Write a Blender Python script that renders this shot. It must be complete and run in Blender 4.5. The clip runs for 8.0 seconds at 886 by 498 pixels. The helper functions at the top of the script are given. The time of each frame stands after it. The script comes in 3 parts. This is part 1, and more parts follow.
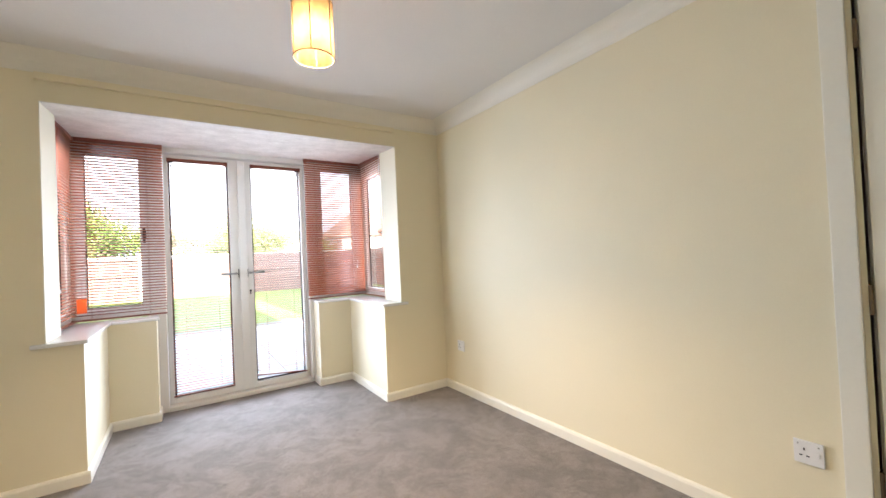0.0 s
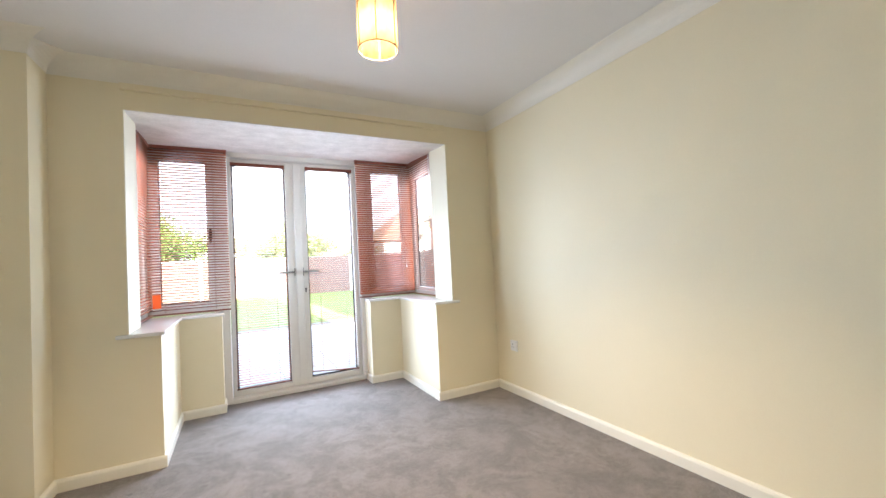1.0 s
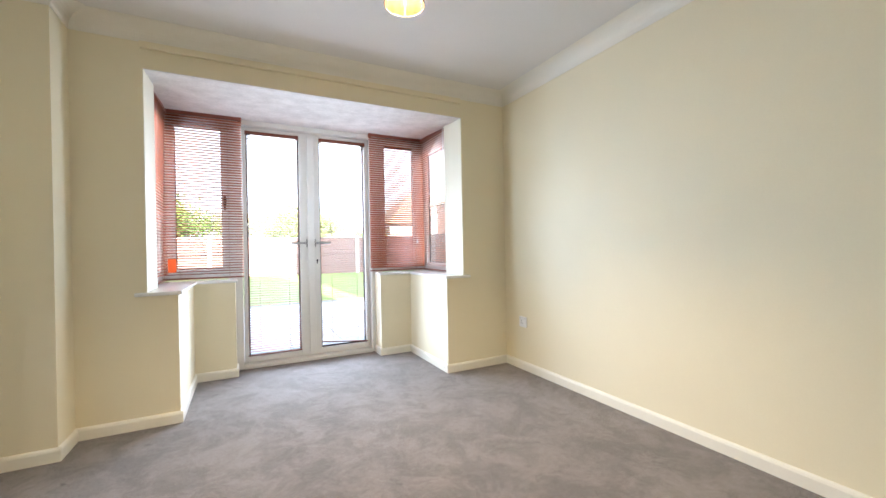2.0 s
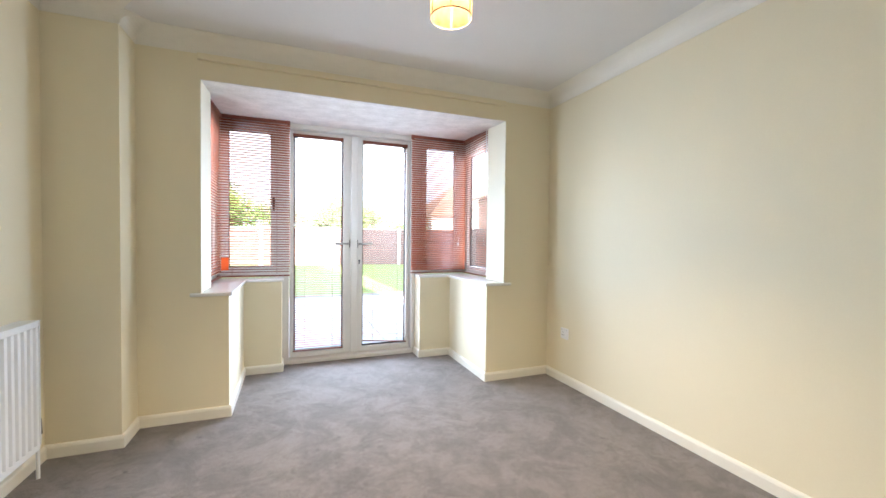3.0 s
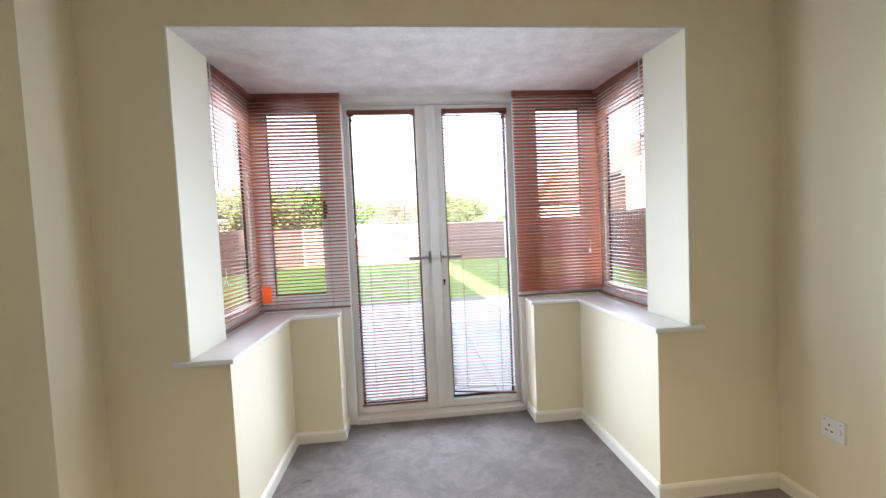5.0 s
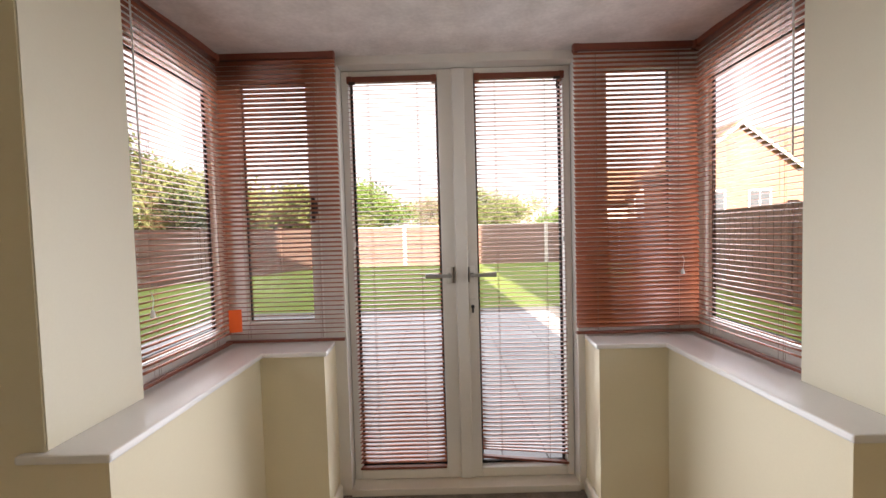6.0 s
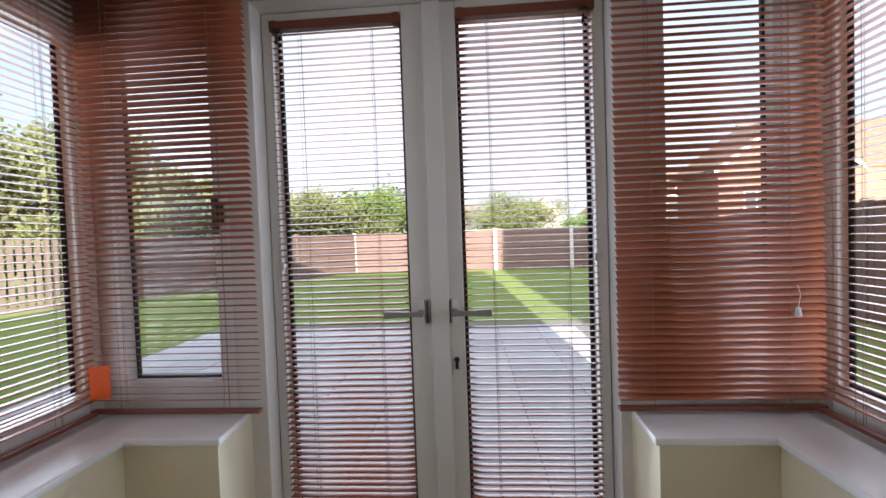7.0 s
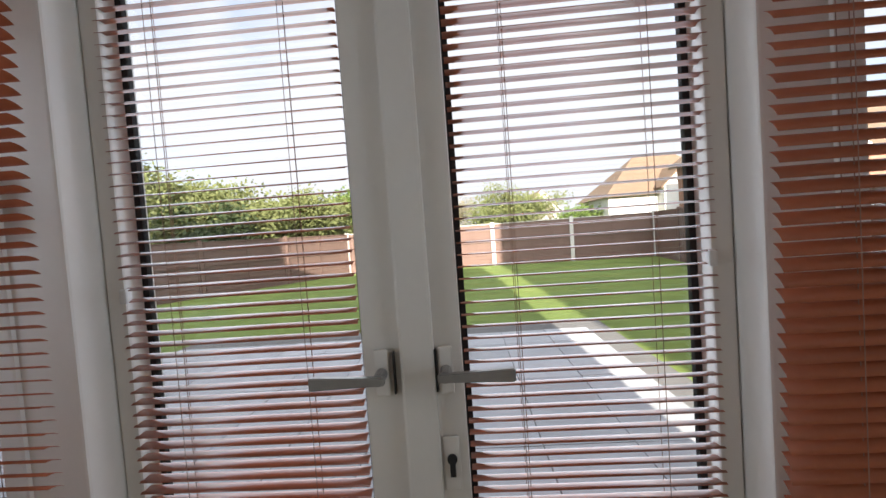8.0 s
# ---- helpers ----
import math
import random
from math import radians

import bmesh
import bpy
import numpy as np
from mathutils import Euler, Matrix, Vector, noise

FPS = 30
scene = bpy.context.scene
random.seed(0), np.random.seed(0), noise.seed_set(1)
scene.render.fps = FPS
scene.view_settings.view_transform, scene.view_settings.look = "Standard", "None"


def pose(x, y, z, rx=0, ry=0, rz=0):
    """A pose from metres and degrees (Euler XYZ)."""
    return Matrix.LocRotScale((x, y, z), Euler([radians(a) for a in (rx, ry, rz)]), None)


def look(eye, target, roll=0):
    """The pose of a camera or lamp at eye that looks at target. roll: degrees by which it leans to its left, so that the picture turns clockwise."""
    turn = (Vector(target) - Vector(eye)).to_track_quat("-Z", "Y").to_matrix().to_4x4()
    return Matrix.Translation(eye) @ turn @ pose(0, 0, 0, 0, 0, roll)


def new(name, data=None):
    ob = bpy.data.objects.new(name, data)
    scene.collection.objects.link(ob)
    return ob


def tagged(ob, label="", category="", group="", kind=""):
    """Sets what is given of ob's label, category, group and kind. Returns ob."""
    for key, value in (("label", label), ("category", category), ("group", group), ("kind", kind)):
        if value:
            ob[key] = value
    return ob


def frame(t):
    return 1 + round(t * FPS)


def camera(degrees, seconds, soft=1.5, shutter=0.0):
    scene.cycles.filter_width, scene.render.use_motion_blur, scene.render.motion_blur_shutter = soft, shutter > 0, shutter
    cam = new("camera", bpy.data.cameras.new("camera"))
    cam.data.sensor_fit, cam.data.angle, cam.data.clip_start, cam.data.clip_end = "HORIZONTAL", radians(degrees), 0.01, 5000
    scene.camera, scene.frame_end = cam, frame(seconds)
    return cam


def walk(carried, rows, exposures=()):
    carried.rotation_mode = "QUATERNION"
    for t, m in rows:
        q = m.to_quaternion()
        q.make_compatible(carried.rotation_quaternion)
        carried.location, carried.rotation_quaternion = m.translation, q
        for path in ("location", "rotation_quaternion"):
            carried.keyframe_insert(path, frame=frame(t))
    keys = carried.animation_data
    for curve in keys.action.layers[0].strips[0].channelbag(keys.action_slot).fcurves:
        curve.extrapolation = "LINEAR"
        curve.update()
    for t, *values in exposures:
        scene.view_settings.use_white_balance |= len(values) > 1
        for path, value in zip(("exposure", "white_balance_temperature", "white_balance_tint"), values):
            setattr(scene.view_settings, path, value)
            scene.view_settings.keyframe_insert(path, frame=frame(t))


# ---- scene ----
cam = camera(97.4, 8.0)
PATH = [
    (0, (-0.442, -2.925, 1.168), (0.666, -1.26, 1.199), -2.6),
    (0.5, (-0.463, -2.889, 1.18), (0.522, -1.149, 1.24), -3.2),
    (1, (-0.51, -2.838, 1.121), (0.426, -1.072, 1.182), -2.9),
    (1.5, (-0.564, -2.818, 0.983), (0.369, -1.049, 1.011), -1.8),
    (3, (-0.544, -2.775, 1.132), (0.176, -0.91, 1.086), 0.6),
    (3.5, (-0.363, -2.621, 1.137), (0.134, -0.684, 1.088), 0.6),
    (4, (-0.268, -2.343, 1.157), (0.064, -0.372, 1.098), -0.6),
    (4.5, (-0.231, -1.983, 1.213), (0.032, -0.003, 1.122), -2.1),
    (6, (-0.081, -0.933, 1.299), (-0.088, 1.066, 1.218), -1.6),
    (6.5, (-0.011, -0.591, 1.296), (-0.08, 1.407, 1.237), -1.4),
    (7, (0.104, -0.273, 1.332), (-0.024, 1.722, 1.278), -2.0),
    (7.5, (0.113, 0.03, 1.302), (-0.022, 2.024, 1.244), -2.7),
    (8, (0.104, 0.338, 1.327), (-0.01, 2.333, 1.255), -4.1),
]
EXPOSURES = [(0.0, 3.75, 6200, 15), (1.0, 3.78, 5950, 13), (3.0, 3.75, 5800, 12), (3.5, 3.55, 5700, 12), (4.0, 3.45, 5650, 11), (4.5, 3.4, 5550, 11),
             (6.0, 2.5, 7300, 20), (6.5, 2.1, 6600, 18), (7.0, 2.05, 6200, 15), (7.5, 2.05, 6500, 16), (8.0, 1.9, 6500, 14)]
walk(cam, [(t, look(eye, target, roll)) for t, eye, target, roll in PATH], EXPOSURES)


# ---- world and light ----
SUN_ELEVATION = radians(25)
world = bpy.data.worlds.new("sky")
scene.world = world
world.use_nodes = True
wt = world.node_tree
sky = wt.nodes.new("ShaderNodeTexSky")
sky.sky_type = "NISHITA"
sky.sun_disc = False
sky.sun_elevation = SUN_ELEVATION
sky.sun_rotation = radians(180)
sky.air_density, sky.dust_density, sky.ozone_density = 1.0, 2.0, 1.0
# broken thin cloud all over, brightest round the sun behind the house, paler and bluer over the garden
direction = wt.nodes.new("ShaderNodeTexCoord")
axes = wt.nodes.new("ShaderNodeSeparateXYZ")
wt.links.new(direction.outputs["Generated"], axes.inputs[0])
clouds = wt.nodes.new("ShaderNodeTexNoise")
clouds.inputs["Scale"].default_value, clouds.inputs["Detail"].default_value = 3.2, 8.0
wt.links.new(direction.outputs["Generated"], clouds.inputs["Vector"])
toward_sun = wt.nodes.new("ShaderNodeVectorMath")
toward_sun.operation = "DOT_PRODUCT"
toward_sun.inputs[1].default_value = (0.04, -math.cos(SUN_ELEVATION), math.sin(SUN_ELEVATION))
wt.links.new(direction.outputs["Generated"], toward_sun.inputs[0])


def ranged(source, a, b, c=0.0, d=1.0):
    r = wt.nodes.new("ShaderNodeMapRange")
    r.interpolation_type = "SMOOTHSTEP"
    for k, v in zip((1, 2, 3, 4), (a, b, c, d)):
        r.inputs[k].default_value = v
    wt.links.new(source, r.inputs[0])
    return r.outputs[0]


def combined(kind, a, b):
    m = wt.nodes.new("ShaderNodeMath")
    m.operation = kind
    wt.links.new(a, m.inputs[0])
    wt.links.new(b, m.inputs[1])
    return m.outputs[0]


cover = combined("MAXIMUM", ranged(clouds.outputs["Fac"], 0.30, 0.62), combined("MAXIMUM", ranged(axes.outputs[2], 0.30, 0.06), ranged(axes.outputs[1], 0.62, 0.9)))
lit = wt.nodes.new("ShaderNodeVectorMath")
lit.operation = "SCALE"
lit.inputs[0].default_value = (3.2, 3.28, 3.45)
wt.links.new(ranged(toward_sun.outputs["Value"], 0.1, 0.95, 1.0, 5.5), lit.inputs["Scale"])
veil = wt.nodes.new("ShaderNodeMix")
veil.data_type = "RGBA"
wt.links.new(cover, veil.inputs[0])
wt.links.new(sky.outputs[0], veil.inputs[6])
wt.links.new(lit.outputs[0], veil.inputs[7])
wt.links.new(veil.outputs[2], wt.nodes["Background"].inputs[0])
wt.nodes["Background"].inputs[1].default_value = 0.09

sun_data = bpy.data.lights.new("sun", "SUN")
sun_data.energy, sun_data.angle, sun_data.color = 5.0, radians(0.5), (1.0, 0.92, 0.8)
sun = new("sun", sun_data)
sun.matrix_world = look((0, 0, 0), (-0.045, 1.0, -math.tan(SUN_ELEVATION)))

LAMP = (-0.005, -1.437, 1.943)
bulb_data = bpy.data.lights.new("bulb_light", "POINT")
bulb_data.energy, bulb_data.color, bulb_data.shadow_soft_size = 14.0, (1.0, 0.76, 0.45), 0.03
bulb_light = new("bulb_light", bulb_data)
bulb_light.location = (LAMP[0], LAMP[1], LAMP[2] + 0.078)


def window_light(name, eye, target, width, height, watts):
    """An added area lamp by an opening, facing the room, for the sky's light."""
    data = bpy.data.lights.new(name, "AREA")
    data.shape, data.size, data.size_y = "RECTANGLE", width, height
    data.energy, data.color, data.spread = watts, (0.76, 0.88, 1.0), radians(142)
    new(name, data).matrix_world = look(eye, target)


# added lamps before the doors, tiered and slanted like sky light, brighten the room
SLANT = math.tan(radians(14))
for z in (0.36, 0.84, 1.32):
    window_light("door_sky_fill", (-0.005, 0.85, z), (-0.005, -0.15, z - SLANT), 1.08, 0.48, 0.82)
# added lamps between the glass and the blinds light the slats
for s, wall in ((-1, "west"), (1, "east")):
    window_light(wall + "_pane_sky_fill", (s * 1.166, 0.63, 1.42), (0.0, 0.63, 1.42), 0.5, 1.1, 1.3)
    window_light(wall + "_door_pane_sky_fill", (s * 0.315, 1.056, 1.08), (s * 0.315, 0.0, 1.08), 0.42, 1.9, 0.85)

# ---- materials ----
def surface(name, dark, light, scale=3.0, rough=0.6, bump=0.1, fine=200.0, metal=0.0, stretch=(1, 1, 1), distance=0.002, spread=0.25, random_tint=0.0):
    """A material whose colour drifts between two tones at a coarse and a fine scale, with fine relief."""
    m = bpy.data.materials.new(name)
    m.use_nodes = True
    n, l = m.node_tree.nodes, m.node_tree.links
    b = n["Principled BSDF"]
    co = n.new("ShaderNodeTexCoord")
    mp = n.new("ShaderNodeMapping")
    mp.inputs["Scale"].default_value = stretch
    l.new(co.outputs["Object"], mp.inputs["Vector"])
    big = n.new("ShaderNodeTexNoise")
    big.inputs["Scale"].default_value, big.inputs["Detail"].default_value = scale, 5.0
    small = n.new("ShaderNodeTexNoise")
    small.inputs["Scale"].default_value, small.inputs["Detail"].default_value = fine, 3.0
    l.new(mp.outputs[0], big.inputs["Vector"])
    l.new(mp.outputs[0], small.inputs["Vector"])
    mixf = n.new("ShaderNodeMix")
    mixf.data_type = "FLOAT"
    mixf.inputs[0].default_value = 0.35
    l.new(big.outputs["Fac"], mixf.inputs[2])
    l.new(small.outputs["Fac"], mixf.inputs[3])
    ramp = n.new("ShaderNodeMapRange")
    ramp.inputs[1].default_value, ramp.inputs[2].default_value = 0.5 - spread, 0.5 + spread
    l.new(mixf.outputs[0], ramp.inputs[0])
    mix = n.new("ShaderNodeMix")
    mix.data_type = "RGBA"
    mix.inputs[6].default_value, mix.inputs[7].default_value = (*dark, 1), (*light, 1)
    l.new(ramp.outputs[0], mix.inputs[0])
    colour = mix.outputs[2]
    if random_tint:
        info = n.new("ShaderNodeObjectInfo")
        mr = n.new("ShaderNodeMapRange")
        mr.inputs[3].default_value, mr.inputs[4].default_value = 1 - random_tint, 1 + random_tint
        l.new(info.outputs["Random"], mr.inputs[0])
        hsv = n.new("ShaderNodeHueSaturation")
        l.new(mr.outputs[0], hsv.inputs["Value"])
        l.new(colour, hsv.inputs["Color"])
        colour = hsv.outputs[0]
    l.new(colour, b.inputs["Base Color"])
    b.inputs["Roughness"].default_value, b.inputs["Metallic"].default_value = rough, metal
    if bump:
        bp = n.new("ShaderNodeBump")
        bp.inputs["Strength"].default_value, bp.inputs["Distance"].default_value = bump, distance
        l.new(mixf.outputs[0], bp.inputs["Height"])
        l.new(bp.outputs[0], b.inputs["Normal"])
    return m


def pane_glass(name):
    m = bpy.data.materials.new(name)
    m.use_nodes = True
    b = m.node_tree.nodes["Principled BSDF"]
    b.inputs["Base Color"].default_value = (0.97, 0.99, 0.98, 1)
    b.inputs["Roughness"].default_value = 0.0
    b.inputs["Transmission Weight"].default_value = 1.0
    b.inputs["IOR"].default_value = 1.45
    return m


CREAM = surface("cream_wall_paint", (0.775, 0.697, 0.505), (0.83, 0.752, 0.555), 1.3, 0.62, 0.12, 160, distance=0.001)
# the wall's cream, paled in colour for the daylight on the reveals
DAYLIT_CREAM = surface("daylit_cream_paint", (0.78, 0.735, 0.585), (0.83, 0.785, 0.635), 2.0, 0.6, 0.1, 160, distance=0.001)
CEILING = surface("white_ceiling_paint", (0.70, 0.68, 0.655), (0.77, 0.75, 0.72), 1.6, 0.8, 0.15, 120, distance=0.001)
BAY_CEILING = surface("blotchy_white_ceiling_paint", (0.62, 0.60, 0.58), (0.86, 0.84, 0.82), 9.0, 0.8, 0.15, 60, distance=0.001, spread=0.2)
COVING = surface("white_coving_paint", (0.79, 0.755, 0.67), (0.84, 0.805, 0.72), 2.5, 0.7, 0.05, 120)
GLOSS = surface("cream_gloss_paint", (0.80, 0.765, 0.67), (0.85, 0.815, 0.72), 4.0, 0.35, 0.05, 90)
SILL = surface("white_sill_gloss", (0.80, 0.79, 0.77), (0.86, 0.85, 0.83), 4.0, 0.26, 0.04, 90)
UPVC = surface("white_upvc", (0.76, 0.735, 0.69), (0.81, 0.785, 0.74), 5.0, 0.28, 0.02, 60)


def carpet_material():
    """Cut-pile carpet: broad trodden areas, crisp brushed patches, tufts, and a few dark spots."""
    m = bpy.data.materials.new("mauve_grey_carpet")
    m.use_nodes = True
    n, l = m.node_tree.nodes, m.node_tree.links
    b = n["Principled BSDF"]
    co = n.new("ShaderNodeTexCoord")

    def noise_at(scale, detail, rough, distort=0.0):
        t = n.new("ShaderNodeTexNoise")
        for k, v in (("Scale", scale), ("Detail", detail), ("Roughness", rough), ("Distortion", distort)):
            t.inputs[k].default_value = v
        l.new(co.outputs["Object"], t.inputs["Vector"])
        return t.outputs["Fac"]

    def span(src, a, b_, c, d):
        r = n.new("ShaderNodeMapRange")
        for k, v in zip((1, 2, 3, 4), (a, b_, c, d)):
            r.inputs[k].default_value = v
        l.new(src, r.inputs[0])
        return r.outputs[0]

    def op(kind, a, c):
        q = n.new("ShaderNodeMath")
        q.operation = kind
        l.new(a, q.inputs[0])
        l.new(c, q.inputs[1])
        return q.outputs[0]
    broad = span(noise_at(1.1, 3, 0.5, 0.4), 0.35, 0.65, 0.88, 1.08)
    patch = span(noise_at(4.6, 12, 0.80, 0.5), 0.44, 0.58, 0.76, 1.17)
    brushed = span(noise_at(38, 5, 0.75), 0.32, 0.68, 0.84, 1.14)
    tuft = noise_at(330, 2, 0.6)
    grain = span(tuft, 0.25, 0.75, 0.82, 1.16)
    spots = span(noise_at(11.0, 2, 0.5), 0.72, 0.75, 1.0, 0.4)
    value = op("MULTIPLY", op("MULTIPLY", op("MULTIPLY", broad, brushed), patch), op("MULTIPLY", grain, spots))
    mix = n.new("ShaderNodeVectorMath")
    mix.operation = "SCALE"
    mix.inputs[0].default_value = (0.185, 0.159, 0.153)
    l.new(value, mix.inputs["Scale"])
    l.new(mix.outputs[0], b.inputs["Base Color"])
    b.inputs["Roughness"].default_value = 0.95
    b.inputs["Sheen Weight"].default_value = 0.25
    bp = n.new("ShaderNodeBump")
    bp.inputs["Strength"].default_value, bp.inputs["Distance"].default_value = 0.7, 0.006
    l.new(op("ADD", tuft, patch), bp.inputs["Height"])
    l.new(bp.outputs[0], b.inputs["Normal"])
    return m


CARPET = carpet_material()
SLAT = surface("mahogany_slat_paint", (0.36, 0.088, 0.032), (0.43, 0.118, 0.045), 6.0, 0.45, 0.02, 80, random_tint=0.08)
SLAT.node_tree.nodes["Principled BSDF"].inputs["Coat Weight"].default_value = 0.85
SLAT.node_tree.nodes["Principled BSDF"].inputs["Coat Roughness"].default_value = 0.17
SLAT.node_tree.nodes["Principled BSDF"].inputs["Coat IOR"].default_value = 1.6
RAIL = surface("mahogany_rail_paint", (0.19, 0.055, 0.032), (0.24, 0.07, 0.042), 6.0, 0.35, 0.02, 80)
WOOD_DARK = surface("dark_tassel_wood", (0.035, 0.02, 0.014), (0.06, 0.033, 0.022), 30, 0.45, 0.05, 120)
CORD = surface("brown_cord", (0.22, 0.12, 0.08), (0.3, 0.17, 0.12), 40, 0.8, 0.1, 300)
CLEAR_PLASTIC = surface("white_plastic", (0.75, 0.75, 0.74), (0.82, 0.82, 0.81), 8, 0.3, 0.02, 60)
BRASSED = surface("tarnished_hinge_metal", (0.10, 0.07, 0.045), (0.2, 0.15, 0.09), 30, 0.4, 0.05, 200, metal=0.8)
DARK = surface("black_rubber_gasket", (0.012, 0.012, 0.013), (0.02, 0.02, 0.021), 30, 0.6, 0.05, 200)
SILVER = surface("satin_handle_metal", (0.32, 0.315, 0.30), (0.40, 0.39, 0.375), 20, 0.38, 0.02, 90, metal=0.5)
ORANGE = surface("orange_card", (0.85, 0.11, 0.01), (0.95, 0.15, 0.02), 12, 0.55, 0.02, 90)
RADIATOR = surface("white_radiator_enamel", (0.78, 0.79, 0.80), (0.83, 0.84, 0.85), 3, 0.3, 0.02, 60)
PLATE = surface("white_socket_plastic", (0.80, 0.79, 0.78), (0.84, 0.83, 0.82), 8, 0.3, 0.02, 60)
GLASS = pane_glass("window_glass")
GRASS = surface("lawn_grass", (0.078, 0.12, 0.017), (0.14, 0.19, 0.03), 0.9, 0.95, 1.0, 60, distance=0.03, spread=0.2)
SLAB = surface("grey_paving_slab", (0.29, 0.295, 0.305), (0.37, 0.375, 0.385), 2.5, 0.9, 0.3, 90, distance=0.003, random_tint=0.12)
JOINT = surface("sandy_joint", (0.10, 0.098, 0.093), (0.14, 0.137, 0.13), 6, 0.95, 0.4, 90)
BOARD = surface("brown_fence_board", (0.10, 0.06, 0.046), (0.155, 0.095, 0.074), 2.5, 0.85, 0.4, 40, stretch=(6, 6, 0.6), distance=0.004, random_tint=0.15)
# fence timber paled in colour for the sun on the pickets
PICKET = surface("sunlit_picket_timber", (0.13, 0.096, 0.072), (0.20, 0.15, 0.113), 2.5, 0.9, 0.4, 40, stretch=(6, 6, 0.6), distance=0.004)
CONCRETE = surface("pale_concrete", (0.42, 0.40, 0.36), (0.55, 0.53, 0.48), 5, 0.9, 0.3, 80)
BARK = surface("grey_bark", (0.09, 0.07, 0.05), (0.18, 0.14, 0.10), 6, 0.95, 0.6, 30, distance=0.02)


def leaf_material(name, dark, light):
    """Thin leaves: part of the light goes through them."""
    m = surface(name, dark, light, 1.2, 0.7, 0.0, 9)
    n, l = m.node_tree.nodes, m.node_tree.links
    b = n["Principled BSDF"]
    tr = n.new("ShaderNodeBsdfTranslucent")
    l.new(b.inputs["Base Color"].links[0].from_socket, tr.inputs["Color"])
    mx = n.new("ShaderNodeMixShader")
    mx.inputs[0].default_value = 0.45
    l.new(b.outputs[0], mx.inputs[1])
    l.new(tr.outputs[0], mx.inputs[2])
    l.new(mx.outputs[0], n["Material Output"].inputs["Surface"])
    return m


LEAF_OLIVE = leaf_material("olive_leaf", (0.11, 0.135, 0.045), (0.22, 0.235, 0.085))
LEAF_BRIGHT = leaf_material("bright_leaf", (0.08, 0.13, 0.025), (0.17, 0.24, 0.05))
LEAF_DARK = leaf_material("dark_leaf", (0.03, 0.05, 0.018), (0.06, 0.09, 0.028))
LEAF_PALE = leaf_material("pale_budding_leaf", (0.17, 0.15, 0.09), (0.32, 0.28, 0.17))
BRICK = surface("orange_brick", (0.20, 0.098, 0.062), (0.275, 0.14, 0.095), 3, 0.9, 0.4, 40, distance=0.005)
ROOF_TILE = surface("brown_roof_tile", (0.105, 0.066, 0.04), (0.165, 0.112, 0.07), 3, 0.85, 0.4, 30, distance=0.01)
RENDER_WHITE = surface("white_render", (0.46, 0.445, 0.41), (0.54, 0.525, 0.49), 2, 0.85, 0.1, 40)
GABLE_PALE = surface("orange_gable_brick", (0.205, 0.10, 0.062), (0.28, 0.142, 0.095), 2, 0.85, 0.1, 40)
DARK_GLASS = surface("dark_far_glass", (0.03, 0.035, 0.04), (0.05, 0.055, 0.06), 2, 0.1, 0.0, 20)


def lamp_shade_material():
    m = bpy.data.materials.new("amber_shade_paper")
    m.use_nodes = True
    n, l = m.node_tree.nodes, m.node_tree.links
    n.remove(n["Principled BSDF"])
    co = n.new("ShaderNodeTexCoord")
    nz = n.new("ShaderNodeTexNoise")
    nz.inputs["Scale"].default_value, nz.inputs["Detail"].default_value = 45, 6
    l.new(co.outputs["Object"], nz.inputs["Vector"])
    ramp = n.new("ShaderNodeMix")
    ramp.data_type = "RGBA"
    ramp.inputs[6].default_value, ramp.inputs[7].default_value = (0.0092, 0.0050, 0.0016, 1), (0.026, 0.0165, 0.0092, 1)
    l.new(nz.outputs["Fac"], ramp.inputs[0])
    d = n.new("ShaderNodeBsdfDiffuse")
    tr = n.new("ShaderNodeBsdfTranslucent")
    mx = n.new("ShaderNodeMixShader")
    mx.inputs[0].default_value = 0.65
    l.new(ramp.outputs[2], d.inputs[0])
    l.new(ramp.outputs[2], tr.inputs[0])
    l.new(d.outputs[0], mx.inputs[1])
    l.new(tr.outputs[0], mx.inputs[2])
    l.new(mx.outputs[0], n["Material Output"].inputs[0])
    return m


WIRE = surface("dark_wire", (0.02, 0.014, 0.008), (0.04, 0.028, 0.018), 30, 0.6, 0.05, 200)
SHADE = lamp_shade_material()
BULB = bpy.data.materials.new("glowing_bulb")
BULB.use_nodes = True
BULB.node_tree.nodes["Principled BSDF"].inputs["Emission Color"].default_value = (1.0, 0.75, 0.42, 1)
BULB.node_tree.nodes["Principled BSDF"].inputs["Emission Strength"].default_value = 1.0


# ---- building helpers ----
def box(bm, x0, y0, z0, x1, y1, z1, bevel=0.0):
    made = bmesh.ops.create_cube(bm, size=1.0)["verts"]
    bmesh.ops.scale(bm, vec=(abs(x1 - x0), abs(y1 - y0), abs(z1 - z0)), verts=made)
    bmesh.ops.translate(bm, vec=((x0 + x1) / 2, (y0 + y1) / 2, (z0 + z1) / 2), verts=made)
    if bevel:
        edges = list({e for v in made for e in v.link_edges})
        bmesh.ops.bevel(bm, geom=edges, offset=bevel, segments=2, affect="EDGES", profile=0.7)
    return bm


def boxes(*rows, bevel=0.0):
    bm = bmesh.new()
    for r in rows:
        box(bm, *r, bevel=bevel)
    return bm


